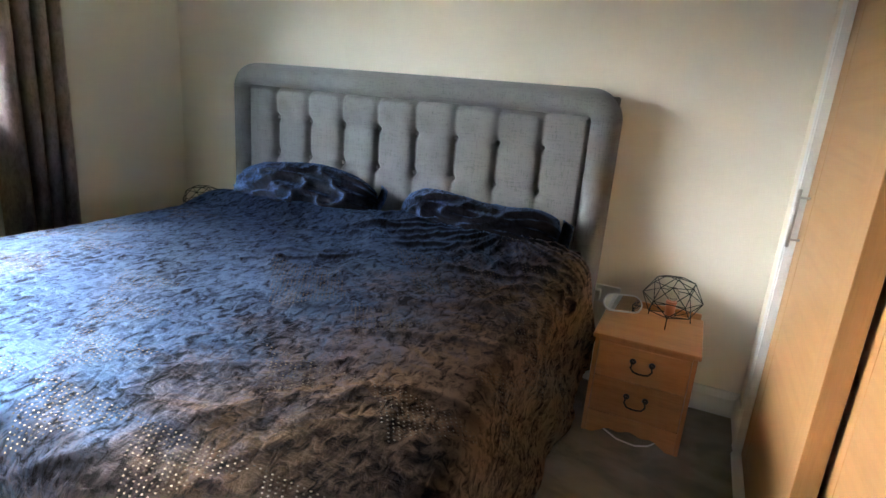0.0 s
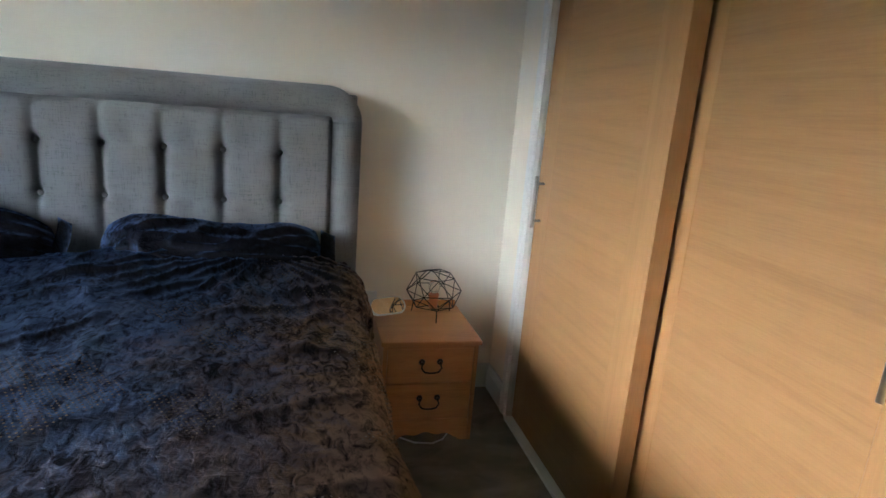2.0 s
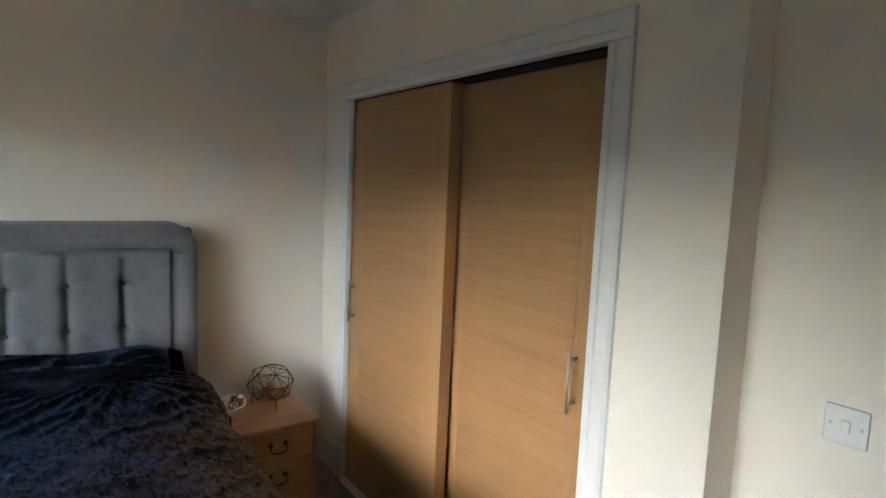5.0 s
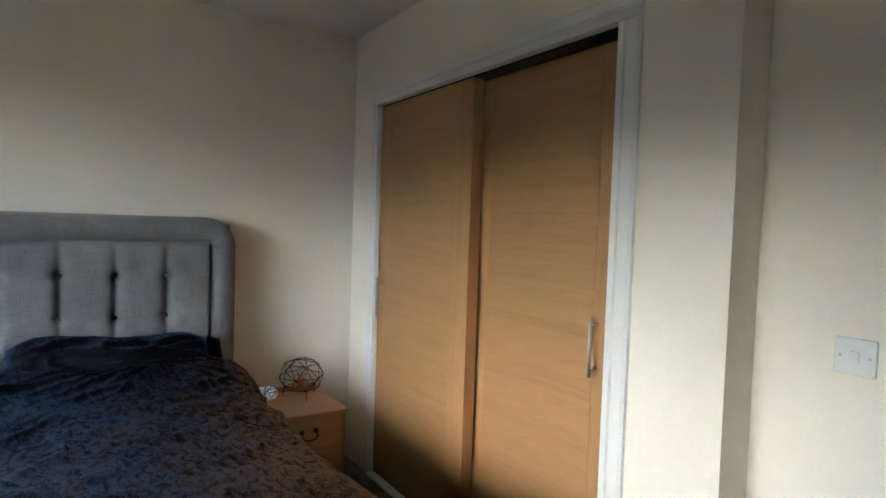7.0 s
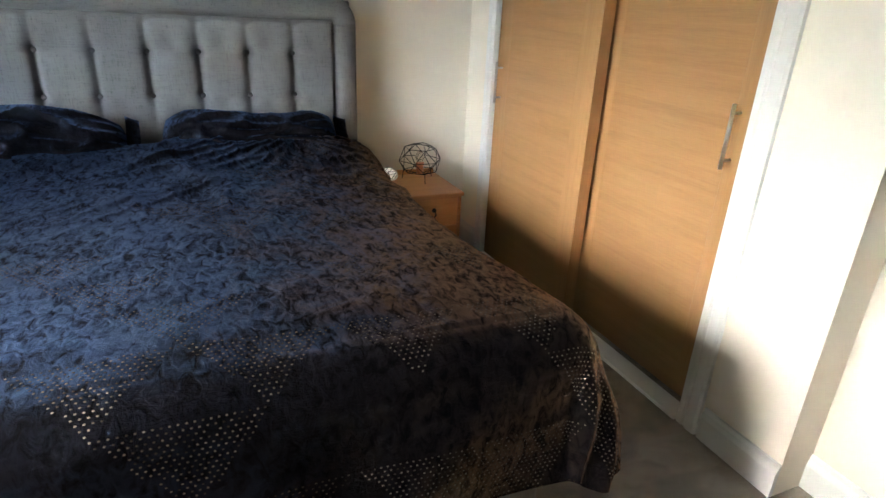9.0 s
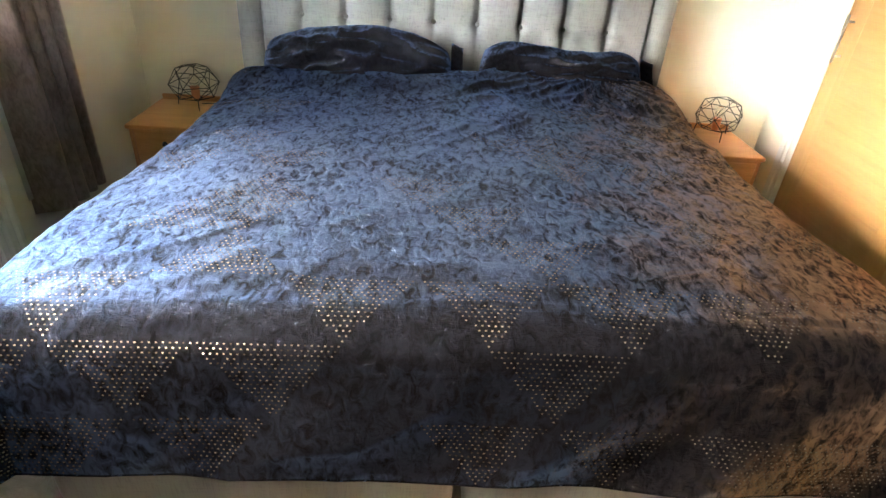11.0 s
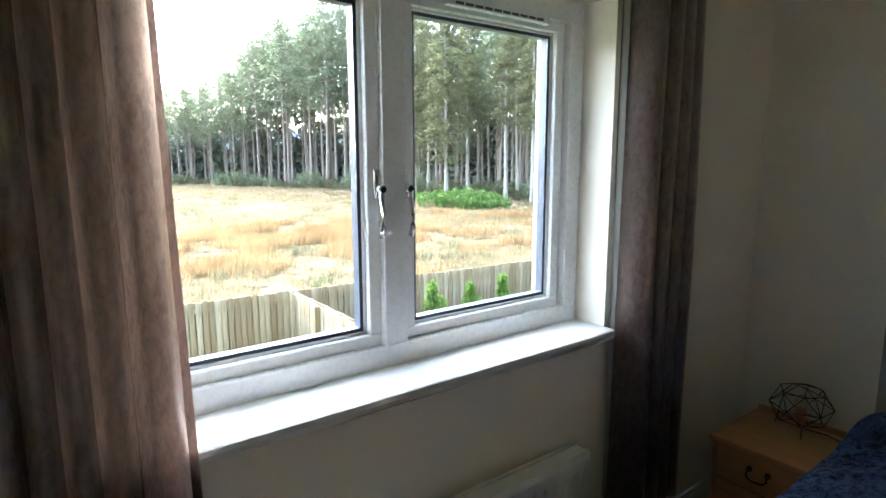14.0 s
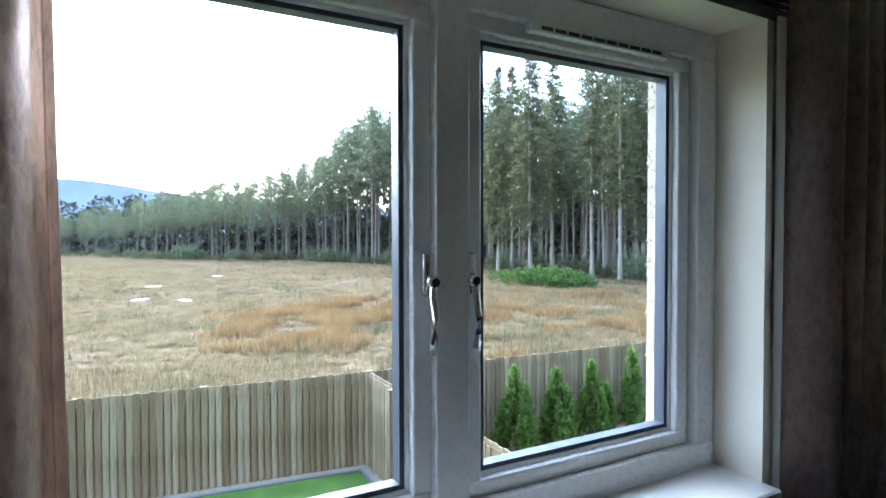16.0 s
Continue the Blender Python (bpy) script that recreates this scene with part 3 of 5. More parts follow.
apron = prism([(XW + 0.0005, 0.972), (XW + 0.022, 0.972), (XW + 0.018, 0.958), (XW + 0.008, 0.948), (XW + 0.0005, 0.944)], 1, WY0 - 0.01, WY1 + 0.01)
part("sill_moulding", apron, GLOSS, win)

# ---- blind ----
blind = base("pleated_blind", 0, 0, 0, "dark brown pleated blind drawn up above the window", "blind")
part("headrail", block((XW + 0.001, WY0 - 0.06, 2.255), (XW + 0.04, WY1 + 0.13, 2.29), 0.004), BLIND, blind)
for k in range(9):
    z = 2.118 + k * 0.0155
    pr = [(XW + 0.002, z), (XW + 0.028, z + 0.001), (XW + 0.034, z + 0.006), (XW + 0.028, z + 0.0135), (XW + 0.002, z + 0.0145)]
    part("pleat", prism(pr, 1, WY0 - 0.06, WY1 + 0.13), BLIND, blind)


# ---- curtains ----
def curtain(name, y0, y1, zb, phase, folds, front, spread, depth, slow):
    """Rounded pleats with tight valleys; slow > 0 widens the pleats towards y1."""
    c = base(name, 0, 0, 0, "mauve brown crushed velvet curtain drawn to the side of the window", "curtain", "curtains")
    rr = random.Random(int(phase * 10))
    ks = [rr.uniform(-1, 1) for _ in range(folds + 2)]
    def surface(u, v):
        z = zb + (2.32 - zb) * v
        q = 1 - u if slow < 0 else u
        w = folds * (q - abs(slow) * q ** 4) / (1 - abs(slow))
        if slow < 0:
            w = folds - w
        i = min(int(w), folds)
        f = w - i
        k = ks[i] * (1 - f) + ks[min(i + 1, folds + 1)] * f
        w2 = w + 0.10 * k * math.sin(2.2 * v + 3 * k)
        lobe = abs(math.sin(math.pi * w2 + phase)) ** 0.9
        amp = depth * (1 + 0.22 * k) * (1 - 0.25 * v)
        y = y0 + (y1 - y0) * u
        mid = (y0 + y1) / 2
        y = mid + (y - mid) * (1 + spread * (1 - v) ** 1.5)
        y -= 0.14 * (y1 - y0) / folds * math.sin(math.tau * w2 + 2 * phase)
        x = front + amp * (2 * lobe - 1) + 0.005 * math.sin(6 * v + 5 * u + phase)
        z += 0.010 * lobe * (1 - v) ** 4
        # the edge beside the window turns back towards the wall
        x -= 0.075 * (1 - soft(0.0, 0.17, u)) if slow < 0 else 0.05 * soft(0.93, 1.0, u)
        return (x, y, z)
    bm = sheet(surface, folds * 22, 40)
    bmesh.ops.solidify(bm, geom=bm.faces[:], thickness=0.004)
    bmesh.ops.recalc_face_normals(bm, faces=bm.faces[:])
    part("drape", bm, CURTAIN, c, "", True)
    def back(u, v):
        x, y, z = surface(u, v)
        yy = y0 + (y1 - 0.035 - y0) * u if slow > 0 else y0 - 0.030 + (y1 - y0 + 0.030) * u
        return (XW + 0.022 + 0.005 * math.sin(20 * u + phase), yy, zb + 0.07 + (2.31 - zb - 0.07) * v)
    bm = sheet(back, 30, 8)
    bmesh.ops.solidify(bm, geom=bm.faces[:], thickness=0.002)
    bmesh.ops.recalc_face_normals(bm, faces=bm.faces[:])
    part("lining", bm, LINING, c, "pale curtain lining", True)
    return c


curtain("curtain", 1.695, 2.015, 0.285, 0.3, 4, XW + 0.092, 0.02, 0.048, -0.16)
curtain("curtain", -0.30, 0.257, 0.30, 0.5, 11, XW + 0.112, 0.13, 0.050, 0.17)
tr = base("curtain_track", 0, 0, 0, "white curtain track above the window", "curtain track")
part("rail", block((XW + 0.05, -0.36, 2.322), (XW + 0.14, 2.10, 2.345), 0.004), GLOSS, tr)
for y in (-0.3, 0.9, 2.0):
    part("bracket", block((XW + 0.0005, y - 0.015, 2.325), (XW + 0.06, y + 0.015, 2.343), 0.002), GLOSS, tr)

# ---- radiator ----
rad = base("radiator", 0, 0, 0, "white enamelled double panel radiator below the window", "radiator")
RY0, RY1, RZ0, RZ1, RF = 0.306, 1.480, 0.205, 0.634, XW + 0.118


def ribbed(u, v):
    y = RY0 + (RY1 - RY0) * u
    z = RZ0 + (RZ1 - RZ0) * v
    n = (y - RY0 - 0.045) / 0.0485
    inside = soft(0.02, 0.05, y - RY0) * soft(0.02, 0.05, RY1 - y)
    ends = soft(0.045, 0.062, z - RZ0) * soft(0.045, 0.062, RZ1 - z)
    f = n - math.floor(n)
    groove = soft(0.30, 0.40, f) * (1 - soft(0.60, 0.70, f))
    edge = 0.008 * (1 - soft(0, 0.012, min(z - RZ0, RZ1 - z, y - RY0, RY1 - y)))
    return (RF - 0.009 * groove * inside * ends - edge, y, z)


bm = sheet(ribbed, 300, 44)
part("front_panel", bm, RADIATOR, rad, "", True)
part("back_panel", block((XW + 0.03, RY0 + 0.003, RZ0 + 0.01), (XW + 0.042, RY1 - 0.003, RZ1 - 0.008), 0.004), RADIATOR, rad)
part("front_water_panel", block((RF - 0.02, RY0 + 0.001, RZ0 + 0.001), (RF - 0.0185 + 0.008, RY1 - 0.001, RZ1 - 0.001), 0.002), RADIATOR, rad)
for y in (RY0, RY1 - 0.004):
    part("side_cover", block((XW + 0.034, y, RZ0 + 0.02), (RF - 0.012, y + 0.004, RZ1 - 0.004), 0.001), RADIATOR, rad)
gr = block((XW + 0.036, RY0, RZ1 - 0.006), (XW + 0.048, RY1, RZ1 + 0.002), 0.001)
block((RF - 0.03, RY0, RZ1 - 0.006), (RF - 0.012, RY1, RZ1 + 0.002), 0.001, bm=gr)
block((XW + 0.049, RY0 + 0.004, RZ1 - 0.012), (RF - 0.031, RY1 - 0.004, RZ1 - 0.004), bm=gr)
part("top_grille", gr, RADIATOR, rad)
for y in (RY0 + 0.2, RY1 - 0.2):
    part("wall_bracket", block((XW + 0.0005, y - 0.015, RZ0 + 0.05), (XW + 0.032, y + 0.015, RZ1 - 0.08)), RADIATOR, rad)
v = part("valve", rod((RF - 0.045, RY0 - 0.035, 0.13), (RF - 0.045, RY0 - 0.035, 0.24), 0.012, sides=14), CHROME, rad, "chrome radiator valve", True)
part("valve_cap", rod((RF - 0.045, RY0 - 0.035, 0.235), (RF - 0.045, RY0 - 0.035, 0.285), 0.019, 0.016, sides=18), PLASTIC, v, "white valve cap", True)
part("union", rod((RF - 0.045, RY0 - 0.035, 0.205), (RF - 0.045, RY0 + 0.004, 0.205), 0.013, sides=6), CHROME, v, "", False)
part("pipe", rod((RF - 0.045, RY0 - 0.035, 0.0), (RF - 0.045, RY0 - 0.035, 0.135), 0.0075, sides=12), CHROME, v, "", True)
part("drain_spout", rod((RF - 0.045, RY0 - 0.035, 0.16), (RF - 0.005, RY0 - 0.045, 0.15), 0.009, sides=12), CHROME, v, "", True)
v = part("lockshield_valve", rod((RF - 0.045, RY1 + 0.022, 0.13), (RF - 0.045, RY1 + 0.022, 0.235), 0.011, sides=14), CHROME, rad, "chrome radiator valve", True)
part("union", rod((RF - 0.045, RY1 - 0.004, 0.205), (RF - 0.045, RY1 + 0.022, 0.205), 0.012, sides=6), CHROME, v)
part("pipe", rod((RF - 0.045, RY1 + 0.022, 0.0), (RF - 0.045, RY1 + 0.022, 0.135), 0.0075, sides=12), CHROME, v, "", True)

# ---- bed ----
BX0, BX1, BY0, BY1 = -1.955, 0.055, 0.655, 2.60
bed = base("divan_bed", 0, 0, 0, "grey upholstered two-part divan bed base", "bed")
cx = (BX0 + BX1) / 2
for a, b in ((BX0, cx - 0.006), (cx + 0.006, BX1)):
    part("divan_half", block((a + 0.015, BY0, 0.045), (b - (0.015 if b == BX1 else 0), BY1, 0.36), 0.018, 4), DIVAN, bed, "", True)
for x in (BX0 + 0.09, cx - 0.08, cx + 0.08, BX1 - 0.09):
    for y in (BY0 + 0.07, BY1 - 0.1):
        f = part("foot", rod((x, y, 0.012), (x, y, 0.05), 0.016, 0.022, 14), CHROME, bed, "chrome glide foot", True)
        part("pad", rod((x, y, 0), (x, y, 0.013), 0.022, 0.020, 14), CHROME, f, "", True)
mat = base("mattress", 0, 0, 0, "pale grey mattress on the divan, mostly covered", "mattress")
part("ticking", block((BX0 + 0.03, BY0 + 0.03, 0.361), (BX1 - 0.03, BY1 - 0.01, 0.60), 0.05, 5), SHEET, mat, "", True)

# headboard
HX0, HX1, HZ1 = -1.994, 0.100, 1.372
HYB, HYF, BW, RAD = 2.735, 2.655, 0.125, 0.14
hb = base("headboard", 0, 0, 0, "tall grey linen headboard with a rolled border and deep buttons", "headboard")
part("backing", block((HX0 + 0.02, HYB - 0.03, 0.05), (HX1 - 0.02, HYB, HZ1 - 0.03), 0.01), LINEN, hb)


def roll(path, name):
    """A padded half-round border along a path of (x, z, inward x, inward z)."""
    own = bmesh.new()
    rings = []
    n = 14
    for x, z, ix, iz in path:
        ring = []
        for k in range(n + 1):
            a = math.pi * k / n
            t = 0.5 - 0.5 * math.cos(a)
            d = math.sin(a) ** 0.55
            ring.append(own.verts.new((x + ix * BW * t, HYB - 0.005 - (HYB - HYF + 0.045) * d, z + iz * BW * t)))
        rings.append(ring)
    for a, b in zip(rings, rings[1:]):
        for k in range(n):
            own.faces.new((a[k], a[k + 1], b[k + 1], b[k]))
    bmesh.ops.recalc_face_normals(own, faces=own.faces[:])
    return part(name, own, LINEN, hb, "", True)


def corner(cxx, s, a0, a1, n=10):
    out = []
    for i in range(n + 1):
        a = radians(a0 + (a1 - a0) * i / n)
        px, pz = cxx + s * RAD * math.cos(a), HZ1 - RAD + RAD * math.sin(a)
        out.append((px, pz, -s * math.cos(a), -math.sin(a)))
    return out


def upright(x, s):
    return [(x, 0.05 + (HZ1 - RAD - 0.05) * i / 12, -s, 0) for i in range(13)]


roll(upright(HX1, 1) + corner(HX1 - RAD, 1, 0, 45.5), "side_roll")
roll(upright(HX0, -1) + corner(HX0 + RAD, -1, 0, 45.5), "side_roll")
top = corner(HX0 + RAD, -1, 45, 90) + [(HX0 + RAD + (HX1 - HX0 - 2 * RAD) * i / 30, HZ1, 0, -1) for i in range(1, 30)] + corner(HX1 - RAD, 1, 90, 45)
roll(top, "top_roll")
PX0, PX1, PZ0, PZ1 = HX0 + BW - 0.012, HX1 - BW + 0.012, 0.30, HZ1 - BW + 0.012
COLS = [-0.217 - 0.2100 * k for k in range(8)]
ZU, ZL = 1.098, 0.905


def tufted(u, v):
    x = PX0 + (PX1 - PX0) * u
    z = PZ0 + (PZ1 - PZ0) * v
    d = 0.030
    near = min(COLS, key=lambda c: abs(c - x))
    dx = abs(x - near)
    between = soft(ZL - 0.03, ZL + 0.01, z) * (1 - soft(ZU - 0.01, ZU + 0.03, z))
    away = max(0, z - ZU, ZL - z)
    fade = max(0.0, 1 - away / 0.17)
    d -= 0.027 * math.exp(-(dx / 0.016) ** 2) * (between + (1 - between) * (0.25 + 0.35 * fade))
    d -= 0.010 * math.exp(-(dx / 0.05) ** 2) * between
    for zb in (ZU, ZL):
        r2 = (dx / 0.024) ** 2 + ((z - zb) / 0.022) ** 2
        d -= 0.022 * math.exp(-r2)
    for zb, sgn in ((ZU, 1), (ZL, -1)):
        zz = (z - zb) * sgn
        if zz > 0:
            d += 0.010 * math.exp(-((dx - 0.05) / 0.035) ** 2) * math.exp(-((zz - 0.05) / 0.04) ** 2)
    e = min(x - PX0, PX1 - x, z - PZ0, PZ1 - z)
    d -= 0.032 * (1 - soft(0, 0.024 + 0.022 * math.exp(-(dx / 0.028) ** 2), e))
    d += 0.0012 * noise.noise(Vector((x * 22, z * 22, 3)))
    return (x, HYF - d, z)


part("tufted_panel", sheet(tufted, 420, 150), LINEN, hb, "buttoned grey linen panel", True)
for c in COLS:
    for z in (ZU, ZL):
        bm = bmesh.new()
        bmesh.ops.create_uvsphere(bm, u_segments=12, v_segments=8, radius=0.011, matrix=pose(c, HYF + 0.008, z) @ Matrix.Diagonal((1, 0.5, 1, 1)))
        part("button", bm, LINEN, hb, "", True)


# ---- bedspread ----
CX0, CX1, CY_F, CY_H = -1.875, 0.065, 0.725, 2.46
TOP = 0.655


def crumple(s, t):
    """Height of creases in the cloth."""
    p = Vector((s, t, 0.0))
    h = 0.010 * noise.noise(p * 2.2)
    q = Vector((s * 0.8 + t * 0.55, (t * 0.8 - s * 0.55) * 3.2, 1.7))
    r = 1 - abs(noise.noise(q * 2.6 + Vector((0.5 * noise.noise(p * 3), 0, 0))))
    pull_zone = soft(1.25, 2.2, t) * soft(-1.5, -0.6, s)
    h += (0.005 + 0.018 * pull_zone) * r ** 4
    q2 = Vector((s * 4 + 2 * t, t * 5 - 3 * s, 4.2))
    r2 = 1 - abs(noise.noise(q2))
    h += 0.0030 * r2 ** 3
    fan = math.atan2(t - 2.45, s + 0.25)
    rr = math.hypot(t - 2.45, s + 0.25)
    h += 0.014 * pull_zone * (1 - abs(noise.noise(Vector((fan * 5 + 0.5 * noise.noise(p * 4), rr * 0.8, 8.8))))) ** 6
    mask = soft(-0.15, 0.3, noise.noise(Vector((s * 1.3, t * 1.3, 6.1))))
    r3 = 1 - abs(noise.noise(Vector((s * 7.5 + t * 2.4 + 0.4 * noise.noise(p * 5), t * 2.0 - s * 0.6, 3.3))))
    h += 0.011 * mask * soft(-1.5, -1.0, s) * soft(0.8, 1.1, t) * r3 ** 5
    h += 0.0012 * noise.noise(p * 26)
    return h


def cloth(s, t):
    """The spread: s across, t from foot to head, both along the cloth."""
    cx1 = CX1 - 0.080 * soft(0.75, 1.45, t)
    cx0 = CX0 - 0.07 * (1 - soft(0.9, 1.9, t))
    qx, qy = min(max(s, cx0), cx1), max(t, CY_F)
    dx, dy = s - qx, min(0, t - CY_F)
    d = math.hypot(dx, dy)
    top = TOP + 0.020 * math.sin(math.pi * min(1, max(0, (qx - CX0) / (CX1 - CX0)))) + 0.055 * soft(2.15, 2.40, t)
    top -= 0.030 * soft(2.43, 2.56, t)
    c = crumple(s, t)
    if d < 1e-6:
        edge = min(qx - cx0, cx1 - qx, qy - CY_F)
        return Vector((qx, qy, top + c - 0.010 * (1 - soft(0, 0.15, edge))))
    nx, ny = dx / d, dy / d
    R = 0.105
    arc = R * math.pi / 2
    per = math.atan2(-dy, dx) * 0.9 + t * 1.0 - s * 1.0
    if d < arc:
        a = d / R
        out, down = R * math.sin(a), R * (1 - math.cos(a))
    else:
        g = d - arc
        out, down = R + 0.13 * g, R + 0.985 * g
    hang = soft(0.08, 0.36, d)
    both = min(1, 2.2 * min(abs(nx), abs(ny)))
    fold = math.sin(per * 13 + 2.5 * noise.noise(Vector((per * 1.5, 0, 7)))) * 0.5 + noise.noise(Vector((per * 4, d * 1.2, 2))) * 0.9
    corner_ = max(0, -nx) * (1 - soft(0.6, 1.3, t))
    out += hang * (0.020 * fold + 0.055 * both + 0.05 * corner_)
    down -= hang * 0.012 * fold
    return Vector((qx + nx * (out + c * 0.7), qy + ny * (out + c * 0.7), top - 0.010 - down + c * 0.5 * (1 - hang)))


S0, S1, T0, T1 = CX0 - 0.54, CX1 + 0.49, CY_F - 0.465, 2.50


def st(u, v):
    s, t = S0 + (S1 - S0) * u, T0 + (T1 - T0) * v
    # the corners of the cloth are rounded off
    ox, oy = max(0, abs(s - (CX0 + CX1) / 2) - (CX1 - CX0) / 2), max(0, CY_F - t)
    m = math.hypot(ox, oy)
    lim = 0.54 if s < CX0 else 0.49
    if m > lim:
        k = lim / m
        s = s - math.copysign(ox * (1 - k), s - (CX0 + CX1) / 2)
        t = t + oy * (1 - k)
    return s, t


spread = base("bedspread", 0, 0, 0, "navy crushed velvet bedspread with foil dots over the bed", "bedspread")
bm = sheet(lambda u, v: cloth(*st(u, v)), 330, 300, uv=lambda u, v: st(u, v))
bmesh.ops.solidify(bm, geom=bm.faces[:], thickness=0.006)
bmesh.ops.recalc_face_normals(bm, faces=bm.faces[:])
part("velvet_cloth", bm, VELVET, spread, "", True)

verts, faces = [], []
rnd = random.Random(11)
fills = {}
side = 0.30
rowh = side * 0.60
pitch_x, pitch_y = 0.0135, 0.0105
t = T0 + 0.012
row = 0
while t < 2.42:
    s = S0 + 0.012 + (pitch_x / 2 if row % 2 else 0)
    while s < S1 - 0.01:
        j = math.floor((t - T0) / rowh)
        fy = (t - T0) / rowh - j
        a = (s - S0) / side + 0.5 * (j % 2)
        i = math.floor(a + fy * 0.5)
        i2 = math.floor(a - fy * 0.5)
        key = (i, i2, j)
        if key not in fills:
            up = i != i2
            fills[key] = rnd.random() < ((0.66 if up else 0.16) if j <= 2 else (0.26 if up else 0.06))
        if fills[key] and rnd.random() < 0.97:
            ox, oy = max(0, abs(s - (CX0 + CX1) / 2) - (CX1 - CX0) / 2), max(0, CY_F - t)
            if math.hypot(ox, oy) < (0.525 if s < CX0 else 0.475):
                p = cloth(s, t)
                e1 = cloth(s + 0.004, t) - p
                e2 = cloth(s, t + 0.004) - p
                n = e1.cross(e2).normalized()
                n = (n + 0.09 * Vector((rnd.gauss(0, 1), rnd.gauss(0, 1), rnd.gauss(0, 1)))).normalized()
                e1 = e1.normalized()
                e2 = n.cross(e1).normalized()
                e1 = e2.cross(n)
                r = 0.0027
                k0 = len(verts)
                c = p + n * 0.0014
                verts.append(tuple(c + n * 0.0008))
                for q in range(6):
                    ang = q * math.tau / 6
                    verts.append(tuple(c + e1 * (r * math.cos(ang)) + e2 * (0.8 * r * math.sin(ang))))
                for q in range(6):
                    faces.append((k0, k0 + 1 + q, k0 + 1 + (q + 1) % 6))
        s += pitch_x
    t += pitch_y
    row += 1
me = bpy.data.meshes.new("foil_dots")
me.from_pydata(verts, [], faces)
me.materials.append(FOIL)
ob = tagged(new("foil_dots", me), "small metallic foil dots in triangles", "", "", "stuff")
ob.parent = spread


# ---- pillows ----
def pillow(x0, x1, y, z, lean, seed, label, flap):
    pl = base("pillow", (x0 + x1) / 2, y, z, label, "pillow", "pillows on the bed")
    W, H, D = (x1 - x0) / 2, 0.165, 0.115
    def face(sign):
        def f(u, v):
            a, b = 2 * u - 1, 2 * v - 1
            e = (1 - abs(a) ** 3.0) ** 0.55 * (1 - abs(b) ** 2.4) ** 0.55 if abs(a) < 1 and abs(b) < 1 else 0
            pin = 1 - 0.06 * b * b
            tip = 1 - 0.34 * abs(a) ** 5
            p = Vector((a * W * pin, 0, b * H * tip))
            wr = 0.034 * (1 - abs(noise.noise(Vector((a * 2.0 + b * 1.6 + seed, (b - a * 0.7) * 2.8, sign * 2))))) ** 5 + 0.006 * noise.noise(Vector((a * 4, b * 5, seed)))
            sag = 0.02 * math.sin(3 * a + seed) * (b + 1) / 2
            return (p.x, sign * (D * e + wr * (0.3 + e)), p.z + sag)
        return f
    bm = sheet(face(-1), 60, 30, uv=lambda u, v: (u * 0.8 + seed, v * 0.5))
    own = sheet(face(1), 60, 30, uv=lambda u, v: (u * 0.8 + seed, v * 0.5))
    merged(bm, own)
    bmesh.ops.remove_doubles(bm, verts=bm.verts[:], dist=0.0015)
    bmesh.ops.recalc_face_normals(bm, faces=bm.faces[:])
    if bm.calc_volume(signed=True) < 0:
        bmesh.ops.reverse_faces(bm, faces=bm.faces[:])
    bmesh.ops.transform(bm, matrix=pose(0, 0, 0, lean), verts=bm.verts[:])
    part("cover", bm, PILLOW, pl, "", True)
    def hem(u, v):
        a = flap * (W * 0.985 + 0.055 * v)
        b = (2 * u - 1) * 0.13
        return (a, 0.012 * math.sin(9 * u) - 0.02 * v * v - 0.015, b - 0.03 * v)
    bm = sheet(hem, 14, 4, uv=lambda u, v: (u * 0.3, v * 0.1))
    bmesh.ops.solidify(bm, geom=bm.faces[:], thickness=0.004)
    bmesh.ops.recalc_face_normals(bm, faces=bm.faces[:])
    bmesh.ops.transform(bm, matrix=pose(0, 0, 0, lean), verts=bm.verts[:])
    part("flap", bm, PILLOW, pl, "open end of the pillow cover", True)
    return pl


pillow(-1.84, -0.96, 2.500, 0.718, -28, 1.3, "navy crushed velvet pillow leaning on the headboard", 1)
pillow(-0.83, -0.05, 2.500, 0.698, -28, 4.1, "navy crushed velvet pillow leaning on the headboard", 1)


